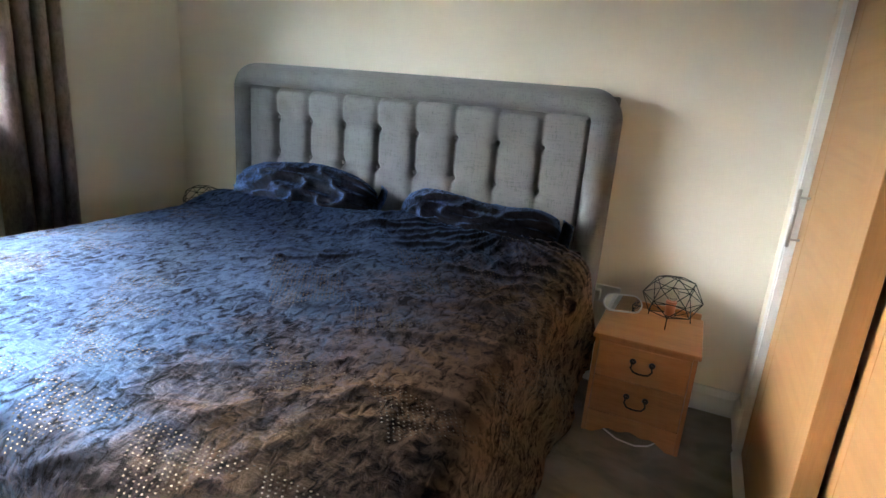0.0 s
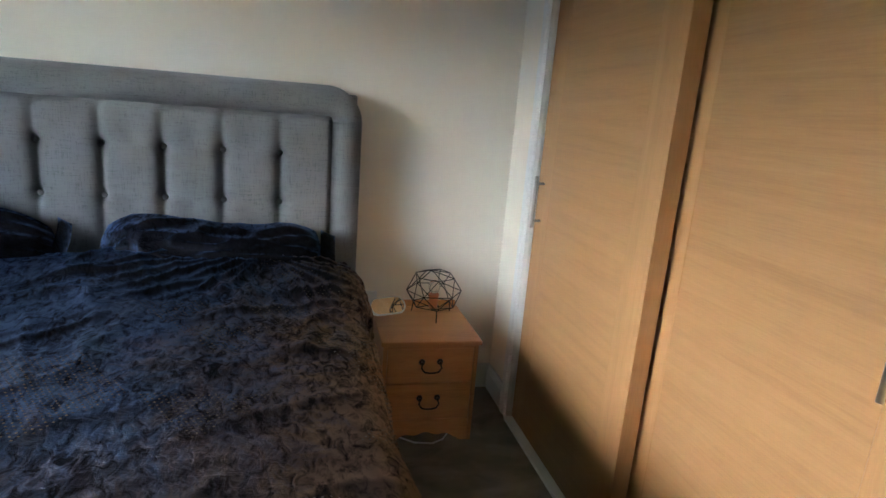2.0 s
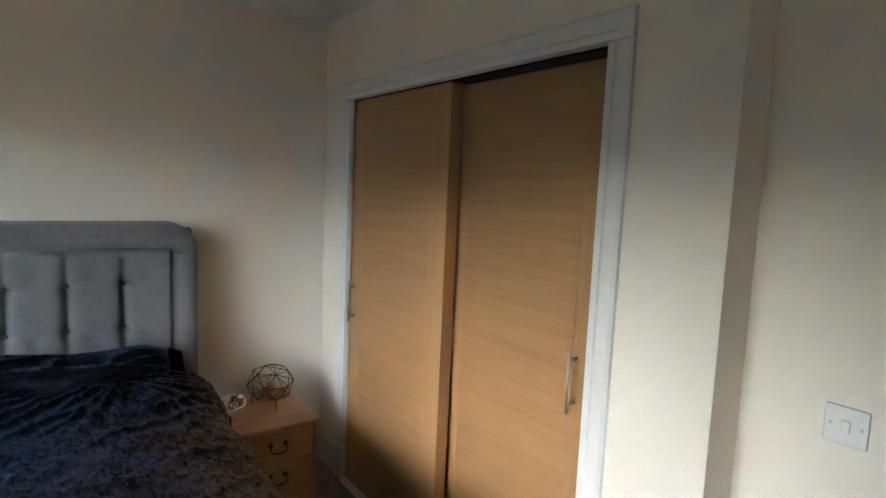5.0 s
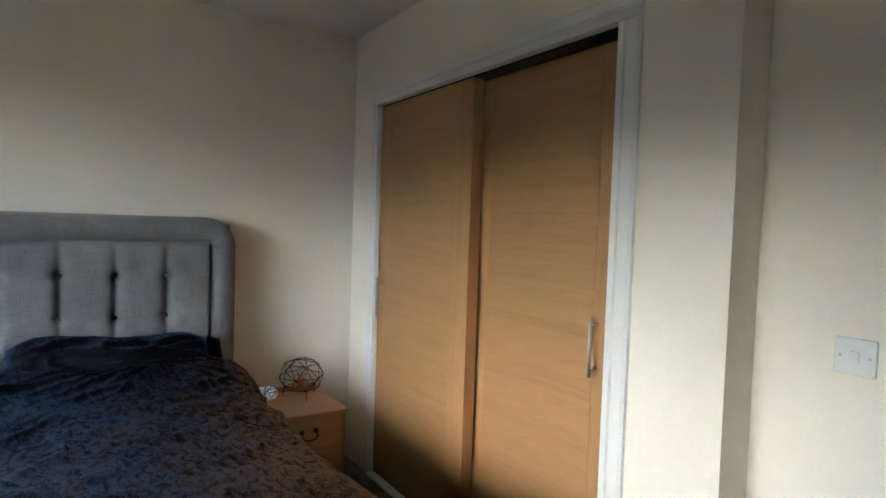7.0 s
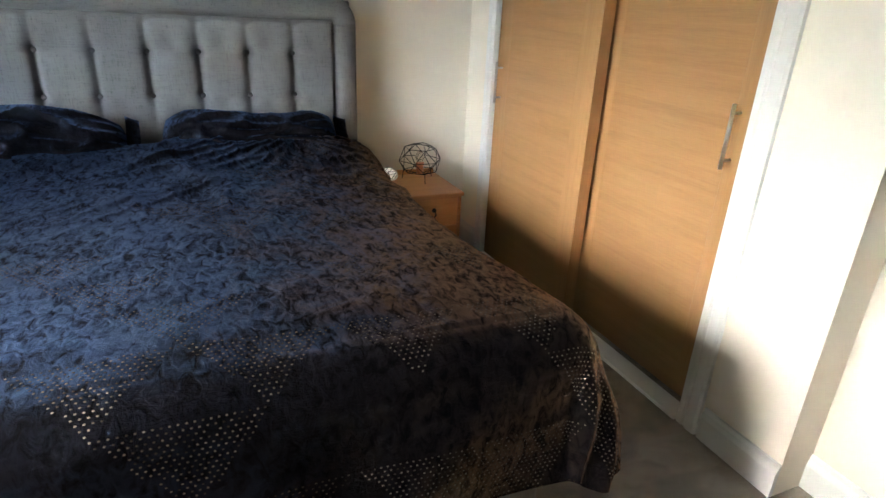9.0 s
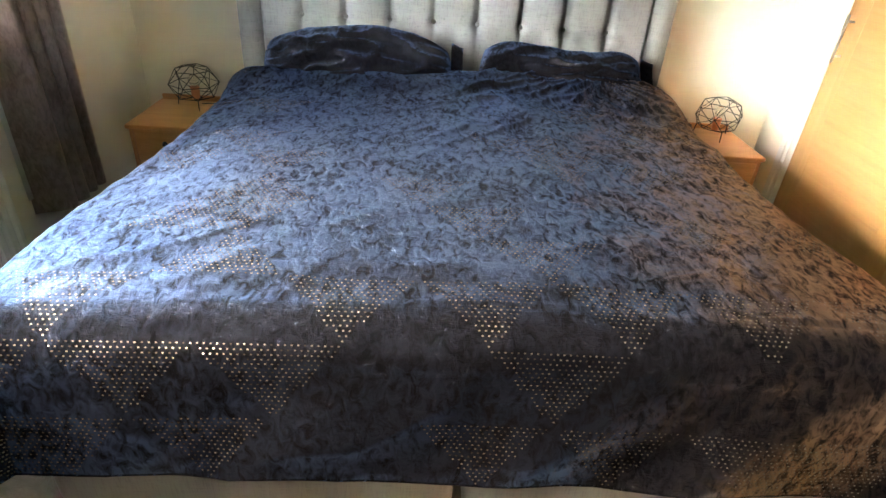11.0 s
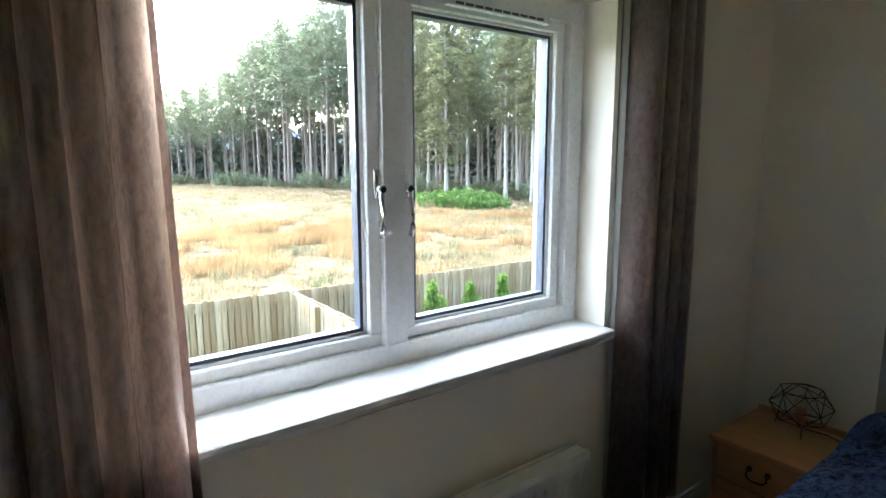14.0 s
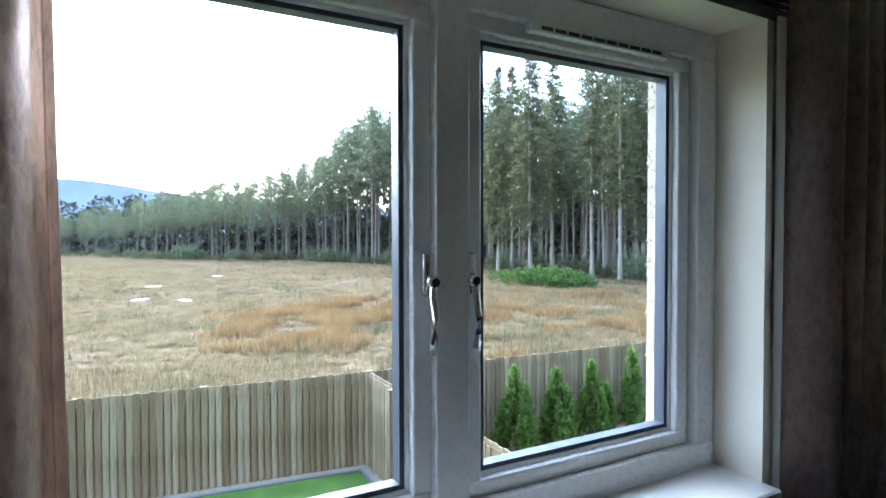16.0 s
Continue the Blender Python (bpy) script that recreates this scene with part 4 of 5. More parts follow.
# ---- bedside cabinets ----
def bedside(x, y, label):
    W, D, H = 0.400, 0.42, 0.442
    n = base("bedside_cabinet", x, y, 0, label, "bedside cabinet", "bedside cabinets")
    w = W / 2 - 0.010
    part("top", block((-W / 2, 0, H - 0.020), (W / 2, D, H), 0.005, 3), PINE_X, n)
    part("back_ledge", block((-W / 2 + 0.012, D - 0.016, H), (W / 2 - 0.012, D, H + 0.028), 0.004), PINE_X, n)
    for s in (-1, 1):
        part("side", block((min(s * w, s * (w - 0.016)), 0.014, 0), (max(s * w, s * (w - 0.016)), D - 0.004, H - 0.020), 0.001), PINE_Z, n)
    part("back", block((-w + 0.016, D - 0.012, 0.03), (w - 0.016, D - 0.006, H - 0.021)), PINE_Z, n)
    part("rail", block((-w + 0.0165, 0.018, H - 0.036), (w - 0.0165, 0.034, H - 0.0205)), PINE_X, n)
    prof = [(-w + 0.0165, 0.0), (-w + 0.0165, 0.098), (w - 0.0165, 0.098), (w - 0.0165, 0.0), (w - 0.045, 0.0)]
    for k in range(17):
        u = 1 - 2 * k / 16
        prof.append((u * (w - 0.060), 0.016 + 0.022 * math.cos(u * math.pi / 2) ** 0.8 + 0.006 * math.cos(u * math.pi * 3)))
    prof.append((-w + 0.045, 0.0))
    own = bmesh.new()
    a = [own.verts.new((px, 0.017, pz)) for px, pz in prof]
    b = [own.verts.new((px, 0.033, pz)) for px, pz in prof]
    own.faces.new(a)
    own.faces.new(b[::-1])
    for i in range(len(a)):
        own.faces.new((a[i], b[i], b[(i + 1) % len(a)], a[(i + 1) % len(a)]))
    bmesh.ops.recalc_face_normals(own, faces=own.faces[:])
    part("plinth", own, PINE_X, n)
    part("base_panel", block((-w + 0.0165, 0.034, 0.085), (w - 0.0165, D - 0.013, 0.097)), PINE_X, n)
    for z0, z1 in ((0.102, 0.257), (0.262, 0.406)):
        d = part("drawer", block((-w + 0.0185, 0.015, z0), (w - 0.0185, 0.036, z1), 0.003, 2), PINE_X, n)
        zc = (z0 + z1) / 2 + 0.018
        h = part("handle", tube([(-0.036, 0.004, zc - 0.004), (-0.040, -0.006, zc - 0.018), (-0.028, -0.010, zc - 0.032), (-0.010, -0.010, zc - 0.036), (0.010, -0.010, zc - 0.036), (0.028, -0.010, zc - 0.032), (0.040, -0.006, zc - 0.018), (0.036, 0.004, zc - 0.004)], 0.0038, 8), IRON, d, "dark iron drop handle", True)
        for s in (-1, 1):
            part("rosette", rod((s * 0.036, 0.0155, zc), (s * 0.036, 0.008, zc), 0.013, 0.010, 14), IRON, d, "dark iron rosette", True)
            part("post", rod((s * 0.036, 0.009, zc), (s * 0.036, -0.002, zc), 0.005, 0.006, 10), IRON, d, "", True)
    return n


bedside(0.374, 2.305, "honey pine bedside cabinet with two drawers beside the wardrobe")
bedside(-2.250, 2.285, "honey pine bedside cabinet with two drawers beside the curtain")


# ---- lamps ----
def cage_lamp(x, y, z, turn, label):
    c = base("cage_lamp", x, y, z, label, "table lamp", "wire cage lamps", "", turn)
    def ring(n, r, z, off):
        return [Vector((r * math.cos((k + off) * math.tau / n), r * math.sin((k + off) * math.tau / n), z)) for k in range(n)]
    r0 = ring(3, 0.030, 0.034, 0.0)
    r1 = ring(6, 0.092, 0.050, 0.25)
    r2 = ring(6, 0.120, 0.112, 0.75)
    r3 = ring(6, 0.088, 0.178, 0.25)
    r4 = ring(3, 0.036, 0.200, 0.25)
    pairs = []
    for r in (r1, r2, r3):
        pairs += [(r[k], r[(k + 1) % 6]) for k in range(6)]
    for k in range(6):
        pairs += [(r1[k], r2[k]), (r1[(k + 1) % 6], r2[k]), (r3[k], r2[k]), (r3[(k + 1) % 6], r2[k])]
    for k in range(3):
        pairs += [(r4[k], r4[(k + 1) % 3]), (r4[k], r3[2 * k]), (r4[k], r3[(2 * k + 1) % 6])]
        pairs += [(r0[k], r0[(k + 1) % 3]), (r0[k], r1[2 * k]), (r0[k], r1[(2 * k + 1) % 6])]
    for a, b in pairs:
        part("wire", rod(a, b, 0.0019, sides=6), BLACK, c)
    for k in range(3):
        a = r1[2 * k]
        part("foot", rod(a, (a.x * 1.08, a.y * 1.08, 0.0), 0.0024, sides=6), BLACK, c)
    for k in range(3):
        part("strut", rod(r0[k], (0.012 * math.cos(k * 2.1), 0.012 * math.sin(k * 2.1), 0.040), 0.0019, sides=6), BLACK, c)
    h = part("bulb_holder", rod((0, 0, 0.034), (0, 0, 0.092), 0.0195, 0.021, 20), COPPER, c, "copper bulb holder", True)
    part("rim", rod((0, 0, 0.090), (0, 0, 0.096), 0.0225, sides=20), COPPER, h)
    own = bmesh.new()
    bmesh.ops.create_uvsphere(own, u_segments=18, v_segments=12, radius=0.026, matrix=pose(0, 0, 0.128) @ Matrix.Diagonal((1, 1, 1.15, 1)))
    part("bulb", own, BULB, c, "clear glass bulb", True)
    return c


cage_lamp(0.432, 2.60, 0.442, 12, "black wire cage lamp with a copper holder on the bedside cabinet")
cage_lamp(-2.235, 2.62, 0.442, 40, "black wire cage lamp with a copper holder and black cable")


# ---- small things by the bed ----
def stadium(hw, hh, n=12):
    out = []
    for k in range(n + 1):
        a = -math.pi / 2 + math.pi * k / n
        out.append((hw - hh + hh * math.cos(a), hh * math.sin(a)))
    for k in range(n + 1):
        a = math.pi / 2 + math.pi * k / n
        out.append((-hw + hh + hh * math.cos(a), hh * math.sin(a)))
    return out


mt = base("oval_mirror", 0.262, 2.600, 0.4555, "small oval mirror with a white rim leaning on the cabinet", "mirror", "", "", -14)
mt.matrix_basis = pose(0.248, 2.60, 0.443, 0, 0, 18) @ pose(0, 0, 0, -42)
own = prism(stadium(0.085, 0.043), 1, 0.0, 0.010)
bmesh.ops.translate(own, verts=own.verts[:], vec=(0, 0, 0.043))
part("rim", own, PLASTIC, mt)
own = prism(stadium(0.078, 0.036), 1, -0.0012, 0.0)
bmesh.ops.translate(own, verts=own.verts[:], vec=(0, 0, 0.043))
part("mirror_face", own, MIRROR, mt)

cab = base("black_cable", 0, 0, 0, "thin black lamp cable trailing over the cabinet", "cable")
part("lead", tube([(-2.22, 2.64, 0.446), (-2.14, 2.655, 0.446), (-2.08, 2.63, 0.446), (-2.05, 2.55, 0.446), (-2.045, 2.50, 0.446), (-2.026, 2.47, 0.40), (-2.02, 2.46, 0.20), (-2.02, 2.46, 0.004)], 0.0028, 6), RUBBER, cab, "", True)
cab = base("white_cable", 0, 0, 0, "white cable lying on the carpet below the cabinet", "cable")
part("lead", tube([(0.27, 2.36, 0.005), (0.33, 2.312, 0.005), (0.40, 2.30, 0.005), (0.45, 2.325, 0.005), (0.50, 2.40, 0.005)], 0.0035, 6), PLASTIC, cab, "", True)
so = base("wall_socket", 0.135, YH, 0.45, "white double wall socket with a plug beside the headboard", "socket")
part("plate", block((-0.073, -0.010, -0.043), (0.073, -0.0005, 0.043), 0.003), PLASTIC, so)
part("plug", block((-0.06, -0.048, -0.028), (-0.012, -0.009, 0.026), 0.006, 3), PLASTIC, so)

# ---- outside ----
GZ = -2.8


def field(u, v):
    x = -2.88 - 3200 * u ** 3.2
    y = -2600 + 5200 * (0.5 + 4 * (v - 0.5) ** 3)
    far = soft(14, 40, -x)
    z = GZ + far * 0.12 * noise.noise(Vector((x * 0.05, y * 0.05, 0)))
    return (x, y, z)


setting("ground", sheet(field, 90, 120), GROUND, "rough straw-coloured field reaching to the forest", "ground")
setting("gravel", block((-12.5, -3.0, GZ + 0.002), (-2.9, 4.25, GZ + 0.02)), GRAVEL, "grey gravel strip along the garden fence", "gravel")
lw = prism([(-12.36, -3.0), (-11.62, 3.96), (-2.95, 3.96), (-2.95, -3.0)], 2, GZ, GZ + 0.045)
setting("lawn", lw, LAWN, "bright green artificial turf", "lawn")
ed = prism([(-12.42, -3.0), (-11.68, 4.02), (-11.622, 4.02), (-12.362, -3.0)], 2, GZ, GZ + 0.055)
block((-11.62, 3.962, GZ), (-2.95, 4.02, GZ + 0.055), 0.006, bm=ed)
setting("edging", ed, SLAB, "dark grey edging round the turf", "edging")
setting("neighbour_lawn", block((-10.9, 4.40, GZ), (-2.95, 16.0, GZ + 0.03)), plain("mown_grass", (0.13, 0.17, 0.05), 0.95, grain=60, relief=1.0, vary=0.3, blot=3), "mown grass of the next garden", "lawn")


def fence(a, b, label, z1, first=True):
    """Hit-and-miss board fence from a to b, rails behind the boards."""
    a, b = Vector((*a, 0)), Vector((*b, 0))
    f = base("garden_fence", a.x, a.y, GZ, label, "fence", "garden fences", "", math.degrees(math.atan2(b.y - a.y, b.x - a.x)))
    ln = (b - a).length
    h = z1 - GZ
    meshes = []
    for k in range(4):
        bm = block((0, -0.010, 0), (0.098, 0.010, h + (0.0, 0.012, -0.008, 0.004)[k]), 0.003, 1)
        me = bpy.data.meshes.new("board")
        bm.to_mesh(me)
        bm.free()
        me.materials.append(FENCE)
        meshes.append(me)
    rnd = random.Random(int(ln * 100))
    x = 0.0
    while x < ln - 0.05:
        shared("board", meshes[rnd.randrange(4)], f, pose(x, 0.012, 0, 0, rnd.uniform(-0.4, 0.4), 0))
        shared("board", meshes[rnd.randrange(4)], f, pose(x + 0.056, 0.078, -0.03, 0, rnd.uniform(-0.3, 0.3), 0))
        x += 0.113 + rnd.uniform(-0.004, 0.006)
    for z in (0.30, 0.95, h - 0.22):
        part("rail", block((0, 0.023, z), (ln, 0.065, z + 0.09), 0.003, 1), FENCE, f)
    x = 0.0
    while x < ln + 0.2:
        part("post", block((min(x, ln) - 0.05, 0.092, 0), (min(x, ln) + 0.05, 0.180, h - 0.02), 0.004, 1), FENCE, f)
        x += 1.9
    return f


FL, FC, FR = (-12.63, -2.4), (-11.90, 4.32), (-11.25, 13.2)
fence(FL, FC, "weathered grey-brown board fence along the field", -1.0)
fence(FC, FR, "weathered board fence behind the garden conifers", -1.0)
fence((-3.0, 4.30), (-11.84, 4.30), "weathered board fence between the two gardens", -1.0)
ps = base("fence_post", -11.88, 4.27, GZ, "square timber corner post of the garden fence", "post")
part("shaft", block((-0.06, -0.06, 0), (0.06, 0.06, 1.83), 0.006), FENCE, ps)


def flakes(rnd, verts, faces, c, spread_, n, size, flat=1.0):
    """Small leaf clumps about a place."""
    for _ in range(n):
        d = Vector((rnd.gauss(0, 1), rnd.gauss(0, 1), rnd.gauss(0, 1)))
        d = d.normalized() * rnd.random() ** 0.45
        p = c + Vector((d.x * spread_[0], d.y * spread_[1], d.z * spread_[2]))
        a = Vector((rnd.gauss(0, 1), rnd.gauss(0, 1), rnd.gauss(0, flat))).normalized()
        b = a.cross(Vector((rnd.gauss(0, 1), rnd.gauss(0, 1), rnd.gauss(0, 1)))).normalized()
        s = size * rnd.uniform(0.6, 1.3)
        k = len(verts)
        verts += [tuple(p - a * s), tuple(p + b * s * 0.55), tuple(p + a * s), tuple(p - b * s * 0.45)]
        faces += [(k, k + 1, k + 2), (k, k + 2, k + 3)]


def mesh_of(name, verts, faces, mat):
    me = bpy.data.meshes.new(name)
    me.from_pydata(verts, [], faces)
    me.materials.append(mat)
    return me


def trunk_mesh(rnd, h, r, mat, limbs):
    bx, by = rnd.uniform(-0.3, 0.3), rnd.uniform(-0.3, 0.3)
    bm = bmesh.new()
    rings = []
    n = 9
    for i in range(n):
        u = i / (n - 1)
        c = Vector((bx * math.sin(u * 3), by * math.sin(u * 2.2), u * h))
        rr = r * (1 - 0.82 * u) * (1.35 if i == 0 else 1)
        rings.append([bm.verts.new(c + Vector((rr * math.cos(k * math.tau / 7), rr * math.sin(k * math.tau / 7), 0))) for k in range(7)])
    for a, b in zip(rings, rings[1:]):
        for k in range(7):
            bm.faces.new((a[k], a[(k + 1) % 7], b[(k + 1) % 7], b[k]))
    for a, b, r0 in limbs:
        rod(a, b, r0, r0 * 0.35, 4, bm=bm)
    me = bpy.data.meshes.new("trunk")
    bm.to_mesh(me)
    bm.free()
    me.materials.append(mat)
    return me


def scots_pine(seed, h):
    rnd = random.Random(seed)
    verts, faces, limbs = [], [], []
    lo = rnd.uniform(0.36, 0.52)
    for i in range(36):
        u = lo + (1 - lo) * (i / 35) ** 0.9
        ang = i * 2.4 + rnd.uniform(-0.5, 0.5)
        env = math.sin(math.pi * min(1, (u - lo + 0.12) / (1 - lo + 0.12)) ** 0.8) ** 0.7
        ln = rnd.uniform(0.55, 1.15) * (0.35 + 2.2 * env)
        st_ = Vector((0, 0, u * h))
        en = Vector((ln * math.cos(ang), ln * math.sin(ang), u * h + ln * rnd.uniform(-0.05, 0.35)))
        limbs.append((st_, en, 0.06))
        for q in range(3):
            c = st_.lerp(en, 0.5 + 0.27 * q) + Vector((rnd.gauss(0, 0.2), rnd.gauss(0, 0.2), 0.15))
            flakes(rnd, verts, faces, c, (0.85, 0.85, 0.50), 15, 0.19, 0.7)
    for i in range(7):
        u = rnd.uniform(0.2, lo)
        ang = rnd.uniform(0, 6.3)
        ln = rnd.uniform(0.4, 1.3)
        limbs.append((Vector((0, 0, u * h)), Vector((ln * math.cos(ang), ln * math.sin(ang), u * h + 0.1 * ln)), 0.03))
    return trunk_mesh(rnd, h, 0.155, BARK, limbs), mesh_of("crown", verts, faces, PINE_LEAF)


def spruce(seed, h, lo, width, lush):
    rnd = random.Random(seed)
    verts, faces, limbs = [], [], []
    z = lo * h
    while z < h * 0.985:
        u = (z / h - lo) / (1 - lo)
        reach = width * (1 - u) ** 0.75 * (0.55 + 0.45 * min(1, u * 6)) + 0.15
        for k in range(7):
            if rnd.random() > lush:
                continue
            ang = rnd.uniform(0, math.tau)
            ln = reach * rnd.uniform(0.65, 1.12)
            d = Vector((math.cos(ang), math.sin(ang), 0))
            a = Vector((0, 0, z + rnd.uniform(-0.15, 0.15)))
            e = a + d * ln + Vector((0, 0, -0.22 * ln))
            limbs.append((a, e, 0.035))
            n = max(2, int(ln / 0.34))
            for q in range(n):
                c = a.lerp(e, (q + 0.9) / n)
                c.z += 0.10 * ln * math.sin(math.pi * (q + 0.5) / n) - 0.06
                flakes(rnd, verts, faces, c, (0.36, 0.36, 0.20), 8, 0.17, 0.5)
        z += 0.36 + 0.16 * (1 - u)
    z = 1.5
    while z < lo * h:
        ang = rnd.uniform(0, 6.3)
        ln = rnd.uniform(0.6, width * 0.8)
        limbs.append((Vector((0, 0, z)), Vector((ln * math.cos(ang), ln * math.sin(ang), z - 0.15 * ln)), 0.022))
        z += rnd.uniform(0.15, 0.5)
    return trunk_mesh(rnd, h, 0.21, BARK_PALE, limbs), mesh_of("crown", verts, faces, SPRUCE_LEAF)


def plant(name, meshes, x, y, s, rz, label, category, group):
    e = base(name, x, y, GZ - 0.1, label, category, group)
    e.matrix_basis = pose(x, y, GZ - 0.1, 0, 0, rz) @ Matrix.Diagonal((s, s, s, 1))
    for n, me in zip(("trunk", "crown"), meshes):
        shared(n, me, e, Matrix())
    return e


PINES = [scots_pine(20 + k, 20.0) for k in range(6)]
EYE0 = Vector((-1.74, 0.34))
rnd = random.Random(77)


def edge_of(deg):
    """How far the forest's edge lies, and how tall it stands, by bearing from the window."""
    stops = [(-9, 175, 0.46), (-3.5, 150, 0.5), (2, 122, 0.64), (8, 112, 0.72), (13, 110, 0.82), (16, 106, 0.95), (18.5, 100, 1.16), (22, 94, 1.34), (25, 90, 1.36), (30, 84, 1.28), (38, 74, 1.15), (48, 64, 1.1), (60, 60, 1.1)]
    for (a, d0, s0), (b, d1, s1) in zip(stops, stops[1:]):
        if a <= deg <= b:
            f = (deg - a) / (b - a)
            return d0 + (d1 - d0) * f, s0 + (s1 - s0) * f
    return 60, 1.1


def bearing(deg, d):
    return EYE0.x - d * math.cos(radians(deg)), EYE0.y + d * math.sin(radians(deg))


for row_ in range(6):
    deg = -8.5 + rnd.uniform(0, 1)
    while deg < 58:
        d, s = edge_of(deg)
        d += row_ * 5.0 + rnd.uniform(-2.2, 2.2)
        s *= rnd.uniform(0.88, 1.06)
        if row_ == 0 and deg < 1.5:
            s *= 0.8
        x, y = bearing(deg, d)
        plant("pine_tree", PINES[rnd.randrange(6)], x, y, s, rnd.uniform(0, 360), "tall Scots pine with a bare trunk at the forest edge", "tree", "forest pines")
        deg += rnd.uniform(1.1, 2.5) * (100 / d)
SPR = [spruce(41, 27.0, 0.16, 3.2, 0.72), spruce(42, 26.0, 0.30, 2.6, 0.70), spruce(43, 25.0, 0.34, 2.4, 0.50)]
for deg, d, k, s, rz in ((37.4, 62, 0, 1.0, 10), (34.2, 66, 0, 0.90, 140), (39.6, 66, 1, 0.98, 60), (35.6, 72, 1, 1.0, 200), (43.4, 60, 2, 0.96, 20), (44.6, 64, 2, 1.0, 80), (46.0, 57, 1, 0.95, 150), (47.5, 62, 0, 0.95, 250), (50.0, 60, 1, 1.0, 30), (32.0, 76, 1, 0.95, 300)):
    x, y = bearing(deg, d)
    plant("spruce_tree", SPR[k], x, y, s, rz, "tall spruce with drooping branches at the forest edge", "tree", "forest spruces")


def bush_mesh(seed, mat, r, h, n, size):
    rnd = random.Random(seed)
    verts, faces = [], []
    for _ in range(n):
        a, q = rnd.uniform(0, 6.3), rnd.random() ** 0.5
        c = Vector((r * q * math.cos(a), r * q * math.sin(a), h * rnd.uniform(0.15, 1) * (1 - 0.5 * q * q)))
        flakes(rnd, verts, faces, c, (0.3 * r, 0.3 * r, 0.22 * h), 10, size, 1.6)
    return mesh_of("leaves", verts, faces, mat)


BROOM = [bush_mesh(60 + k, BROOM_LEAF, 1.3, 1.25, 60, 0.12) for k in range(2)]
SCRUB = [bush_mesh(70 + k, SCRUB_LEAF, 1.6, 1.7, 60, 0.14) for k in range(3)]
LOWPINE = [bush_mesh(80 + k, PINE_LEAF, 1.5, 2.6, 70, 0.17) for k in range(2)]
for deg, d, s in ((36.2, 52, 1.2), (38.3, 51, 1.45), (39.9, 50, 1.5), (41.2, 49, 1.4), (42.6, 50, 1.1), (37.2, 54, 1.0), (34.4, 56, 0.9)):
    x, y = bearing(deg, d)
    e = base("broom_bush", x, y, GZ, "bright green broom bush before the forest", "bush", "broom bushes")
    shared("leaves", BROOM[rnd.randrange(2)], e, Matrix.Diagonal((s, s, s, 1)))
deg = -8.0
while deg < 55:
    d, s = edge_of(deg)
    x, y = bearing(deg, d - rnd.uniform(1, 7))
    e = base("scrub_bush", x, y, GZ, "low mixed scrub at the forest edge", "bush", "forest scrub")
    k = rnd.uniform(0.7, 1.3)
    me = (SCRUB + LOWPINE)[rnd.randrange(5)]
    shared("leaves", me, e, pose(0, 0, 0, 0, 0, rnd.uniform(0, 360)) @ Matrix.Diagonal((k, k, k * 0.9, 1)))
    deg += rnd.uniform(0.6, 1.5)


def thuja(x, y, h, w, seed):
    rnd = random.Random(seed)
    e = base("garden_conifer", x, y, GZ, "bushy green garden conifer before the fence", "shrub", "garden conifers")
    part("stem", rod((0, 0, 0), (0, 0, h * 0.9), 0.03, 0.008, 7), BARK, e)
    verts, faces = [], []
    plumes = [(0, 0, h, w)] + [(rnd.gauss(0, 0.5 * w), rnd.gauss(0, 0.5 * w), h * rnd.uniform(0.55, 0.88), w * 0.6) for _ in range(4)]
    for px, py, ph, pw in plumes:
        for _ in range(int(130 * pw / w)):
            u = rnd.random() ** 0.85
            r = pw * (1 - u) ** 0.9 * (0.6 + 0.4 * min(1, u * 5)) * rnd.uniform(0.4, 1.05)
            a = rnd.uniform(0, 6.3)
            c = Vector((px * (1 - 0.4 * u) + r * math.cos(a), py * (1 - 0.4 * u) + r * math.sin(a), ph * (0.06 + 0.92 * u)))
            tip = Vector((0.06 * math.cos(a), 0.06 * math.sin(a), 0.18))
            for q in range(3):
                flakes(rnd, verts, faces, c + tip * q * 0.5, (0.045, 0.045, 0.08), 6, 0.048, 2.2)
    ob = new("foliage", mesh_of("foliage", verts, faces, SHRUB_LEAF))
    ob.parent = e


for x, y, h, w_, sd in ((-10.9, 6.95, 1.65, 0.32, 1), (-10.9, 8.02, 1.50, 0.32, 2), (-10.85, 8.95, 1.55, 0.33, 3), (-10.8, 10.1, 1.70, 0.34, 4), (-10.75, 11.2, 1.70, 0.33, 5), (-11.0, 5.55, 1.60, 0.30, 6)):
    thuja(x, y, h, w_, sd)


def blades(name, count, place, size, mat, label, seed):
    rnd = random.Random(seed)
    verts, faces = [], []
    made = 0
    while made < count:
        x, y, dens = place(rnd)
        if rnd.random() > dens:
            continue
        made += 1
        hh = size * rnd.uniform(0.6, 1.3)
        for _ in range(7):
            a = rnd.uniform(0, 6.3)
            l = hh * rnd.uniform(0.5, 1.0)
            ox, oy = x + rnd.gauss(0, 0.14), y + rnd.gauss(0, 0.14)
            k = len(verts)
            wd = 0.012 + 0.02 * size
            verts += [(ox - wd * math.sin(a), oy + wd * math.cos(a), GZ - 0.05), (ox + wd * math.sin(a), oy - wd * math.cos(a), GZ - 0.05), (ox + 0.35 * l * math.cos(a), oy + 0.35 * l * math.sin(a), GZ + l)]
            faces.append((k, k + 1, k + 2))
    tagged(new(name, mesh_of(name, verts, faces, mat)), label, "grass", "", "stuff")


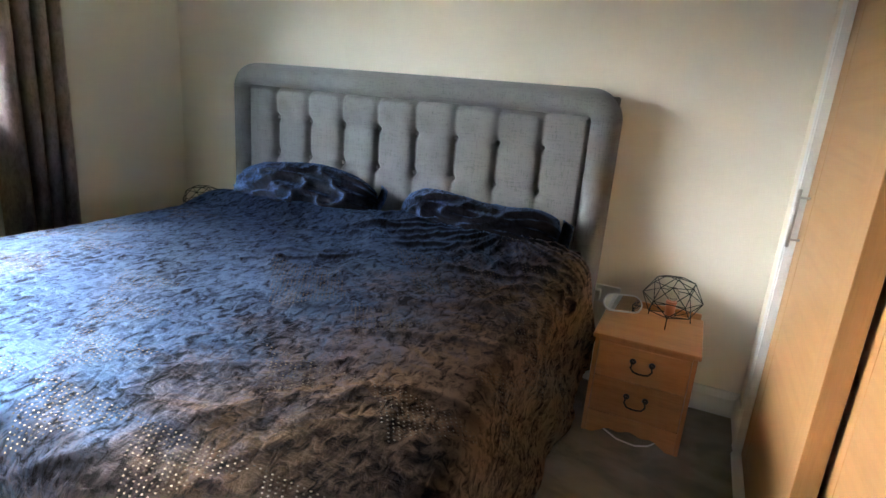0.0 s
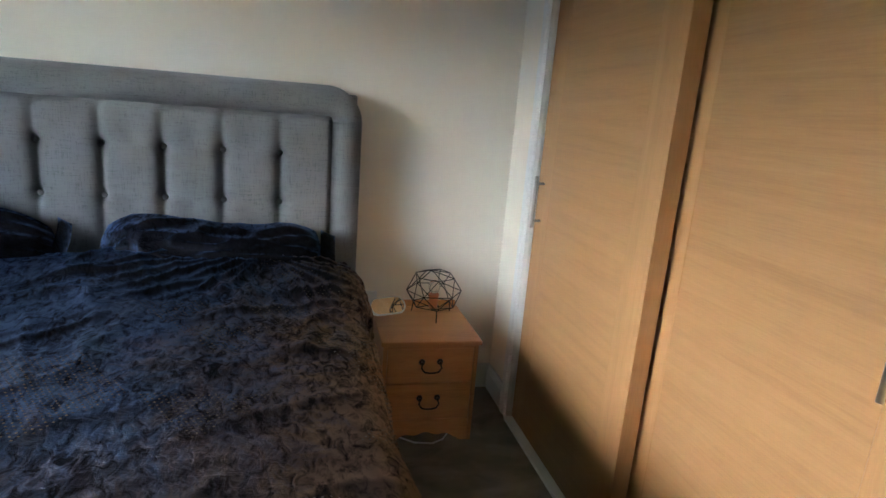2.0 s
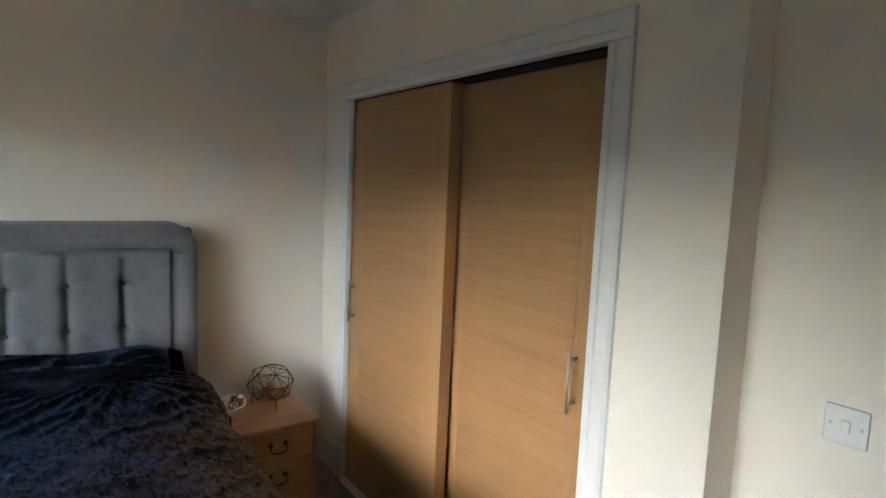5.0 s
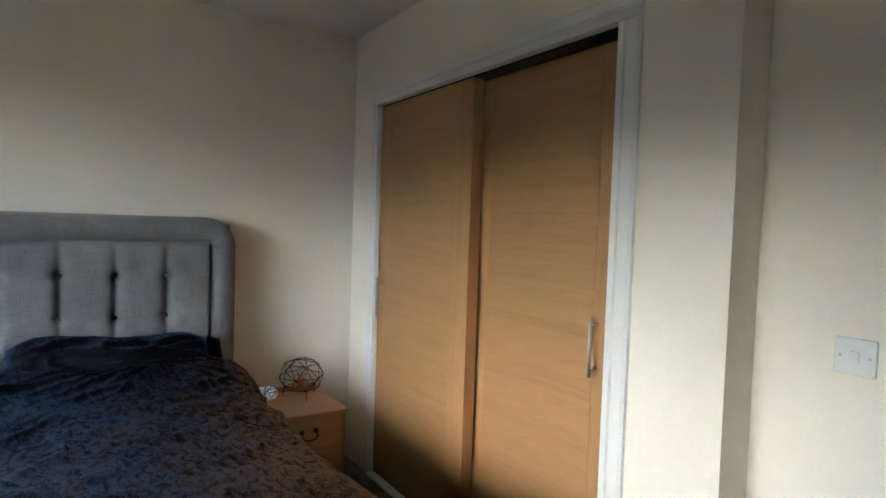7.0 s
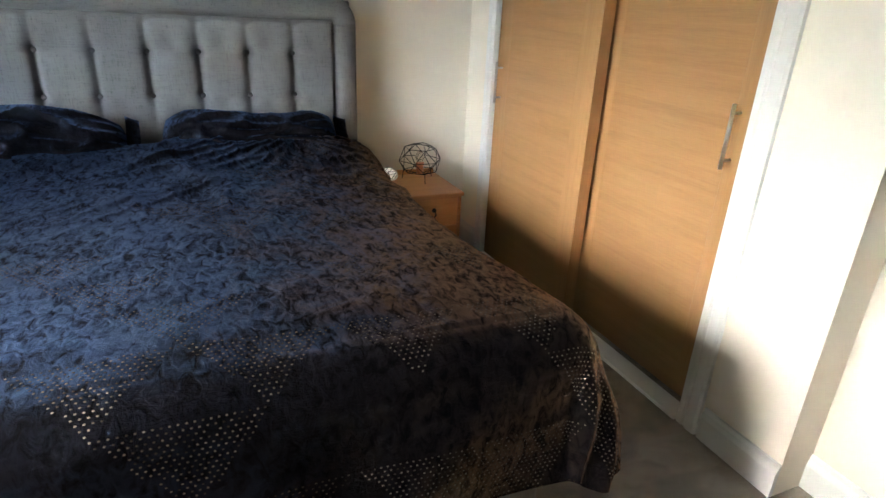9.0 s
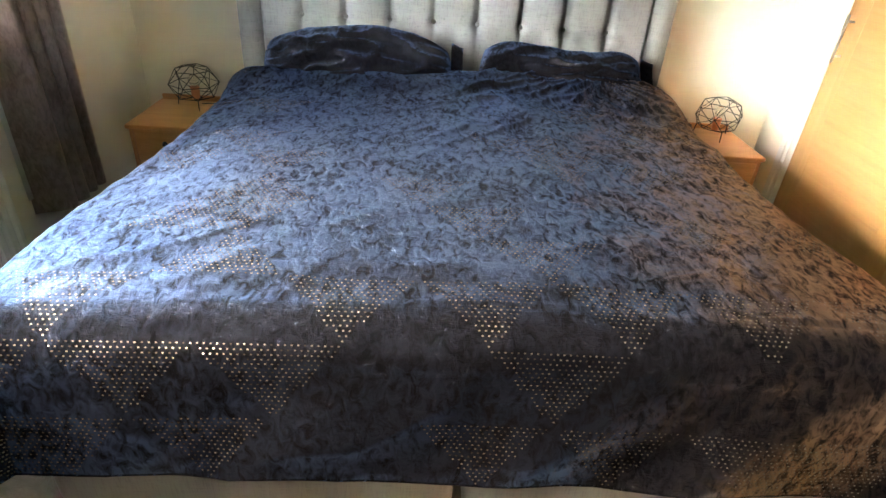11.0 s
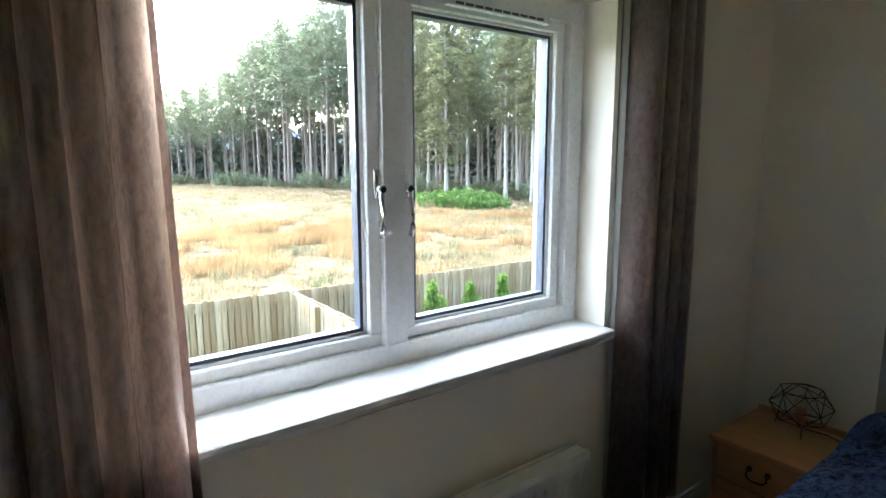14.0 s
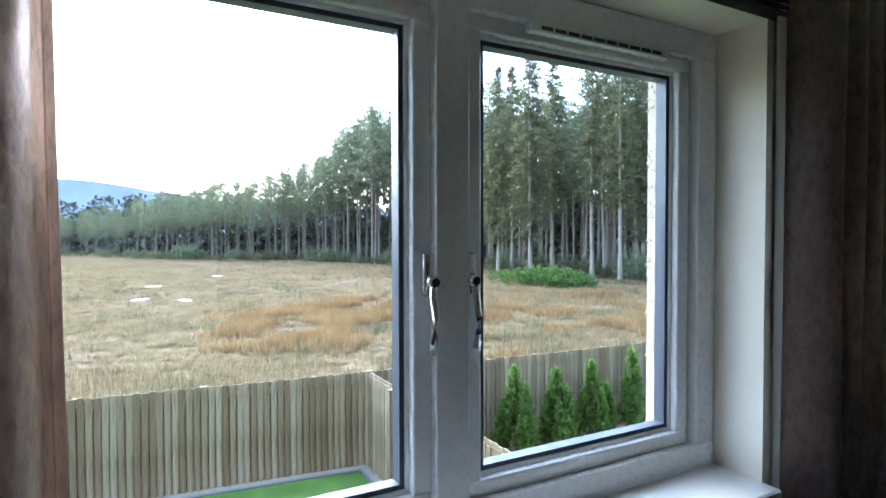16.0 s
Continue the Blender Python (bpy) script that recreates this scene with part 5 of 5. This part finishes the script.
def open_field(r):
    x = -12.8 - 90 * r.random() ** 1.6
    y = r.uniform(-0.25, 1.25) * (-x) + 2
    return x, y, 0.25 + 0.75 * soft(-0.1, 0.35, noise.noise(Vector((x * 0.13, y * 0.13, 5))))


def reed_beds(r):
    x = -14 - 50 * r.random()
    y = r.uniform(0.1, 1.25) * (-x)
    n = noise.noise(Vector((x * 0.055 + 3.1, y * 0.075, 9)))
    deg = math.degrees(math.atan2(y, -x))
    d = math.hypot(x, y)
    bed = soft(24, 34, d + 9 * n) * (1 - soft(38, 52, d + 12 * n)) * soft(8, 24, deg + 14 * n) + 0.9 * soft(16, 18, d) * (1 - soft(21, 23, d)) * soft(30, 36, deg)
    clump = noise.noise(Vector((x * 0.35, y * 0.35, 2)))
    return x, y, min(1, bed) * soft(-0.25, 0.15, n) * soft(-0.15, 0.3, clump)


blades("dry_grass", 20000, open_field, 0.30, STRAW, "pale dry grass tufts over the field", 3)
blades("reeds", 5200, reed_beds, 0.55, REED, "brown dry reeds standing in the field", 4)


# far ridge, coloured as if seen through haze
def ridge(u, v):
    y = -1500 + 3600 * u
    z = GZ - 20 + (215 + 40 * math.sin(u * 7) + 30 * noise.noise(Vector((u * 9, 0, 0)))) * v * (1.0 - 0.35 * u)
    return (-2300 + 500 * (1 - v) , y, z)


setting("backdrop", sheet(ridge, 60, 6), HAZY_HILL, "wooded hills in the far distance, painted blue for haze", "hill")


def far_wood(r):
    deg = r.uniform(-9, 58)
    d, s = edge_of(deg)
    return bearing(deg, d + r.uniform(24, 42))


rnd = random.Random(9)
verts, faces = [], []
for _ in range(5200):
    x, y = far_wood(rnd)
    h = rnd.uniform(0.5, 15.0) * rnd.random() ** 0.7
    flakes(rnd, verts, faces, Vector((x, y, GZ + h)), (1.6, 1.6, 1.0), 10, 0.75)
tagged(new("far_wood", mesh_of("far_wood", verts, faces, UNDER)), "dense dark undergrowth deep in the forest", "woodland", "", "stuff")


def rush_clumps(r):
    x = -13.2 - 60 * r.random() ** 1.4
    y = r.uniform(-0.25, 1.2) * (-x)
    return x, y, soft(0.15, 0.4, noise.noise(Vector((x * 0.4, y * 0.4, 12))))


blades("green_rushes", 1900, rush_clumps, 0.45, SCRUB_LEAF, "green rush clumps scattered over the field", 6)


# ---- pale patches ----
def stony_patch(x, y, a, b, seed):
    rr = random.Random(seed)
    own = bmesh.new()
    ring = []
    for k in range(26):
        g = k * math.tau / 26
        q = 1 + 0.30 * math.sin(2 * g + seed) + 0.18 * math.sin(5 * g + 2 * seed) + rr.uniform(-0.06, 0.06)
        ring.append((a * q * math.cos(g), b * q * math.sin(g)))
    low = [own.verts.new((px, py, 0.0)) for px, py in ring]
    high = [own.verts.new((px * 0.97, py * 0.97, 0.10)) for px, py in ring]
    own.faces.new(high)
    for k in range(26):
        own.faces.new((low[k], low[(k + 1) % 26], high[(k + 1) % 26], high[k]))
    bmesh.ops.recalc_face_normals(own, faces=own.faces[:])
    e = base("stony_patch", x, y, GZ - 0.02, "pale bare stony patch lying in the rough field", "stones", "stony patches")
    part("stones", own, PALE, e)


for k, (deg, d, a, b) in enumerate(((4.2, 42, 0.55, 0.42), (7.0, 66, 0.8, 0.6), (0.6, 44, 0.5, 0.5), (1.8, 55, 0.45, 0.6))):
    x, y = bearing(deg, d)
    stony_patch(x, y, a, b, k + 1)
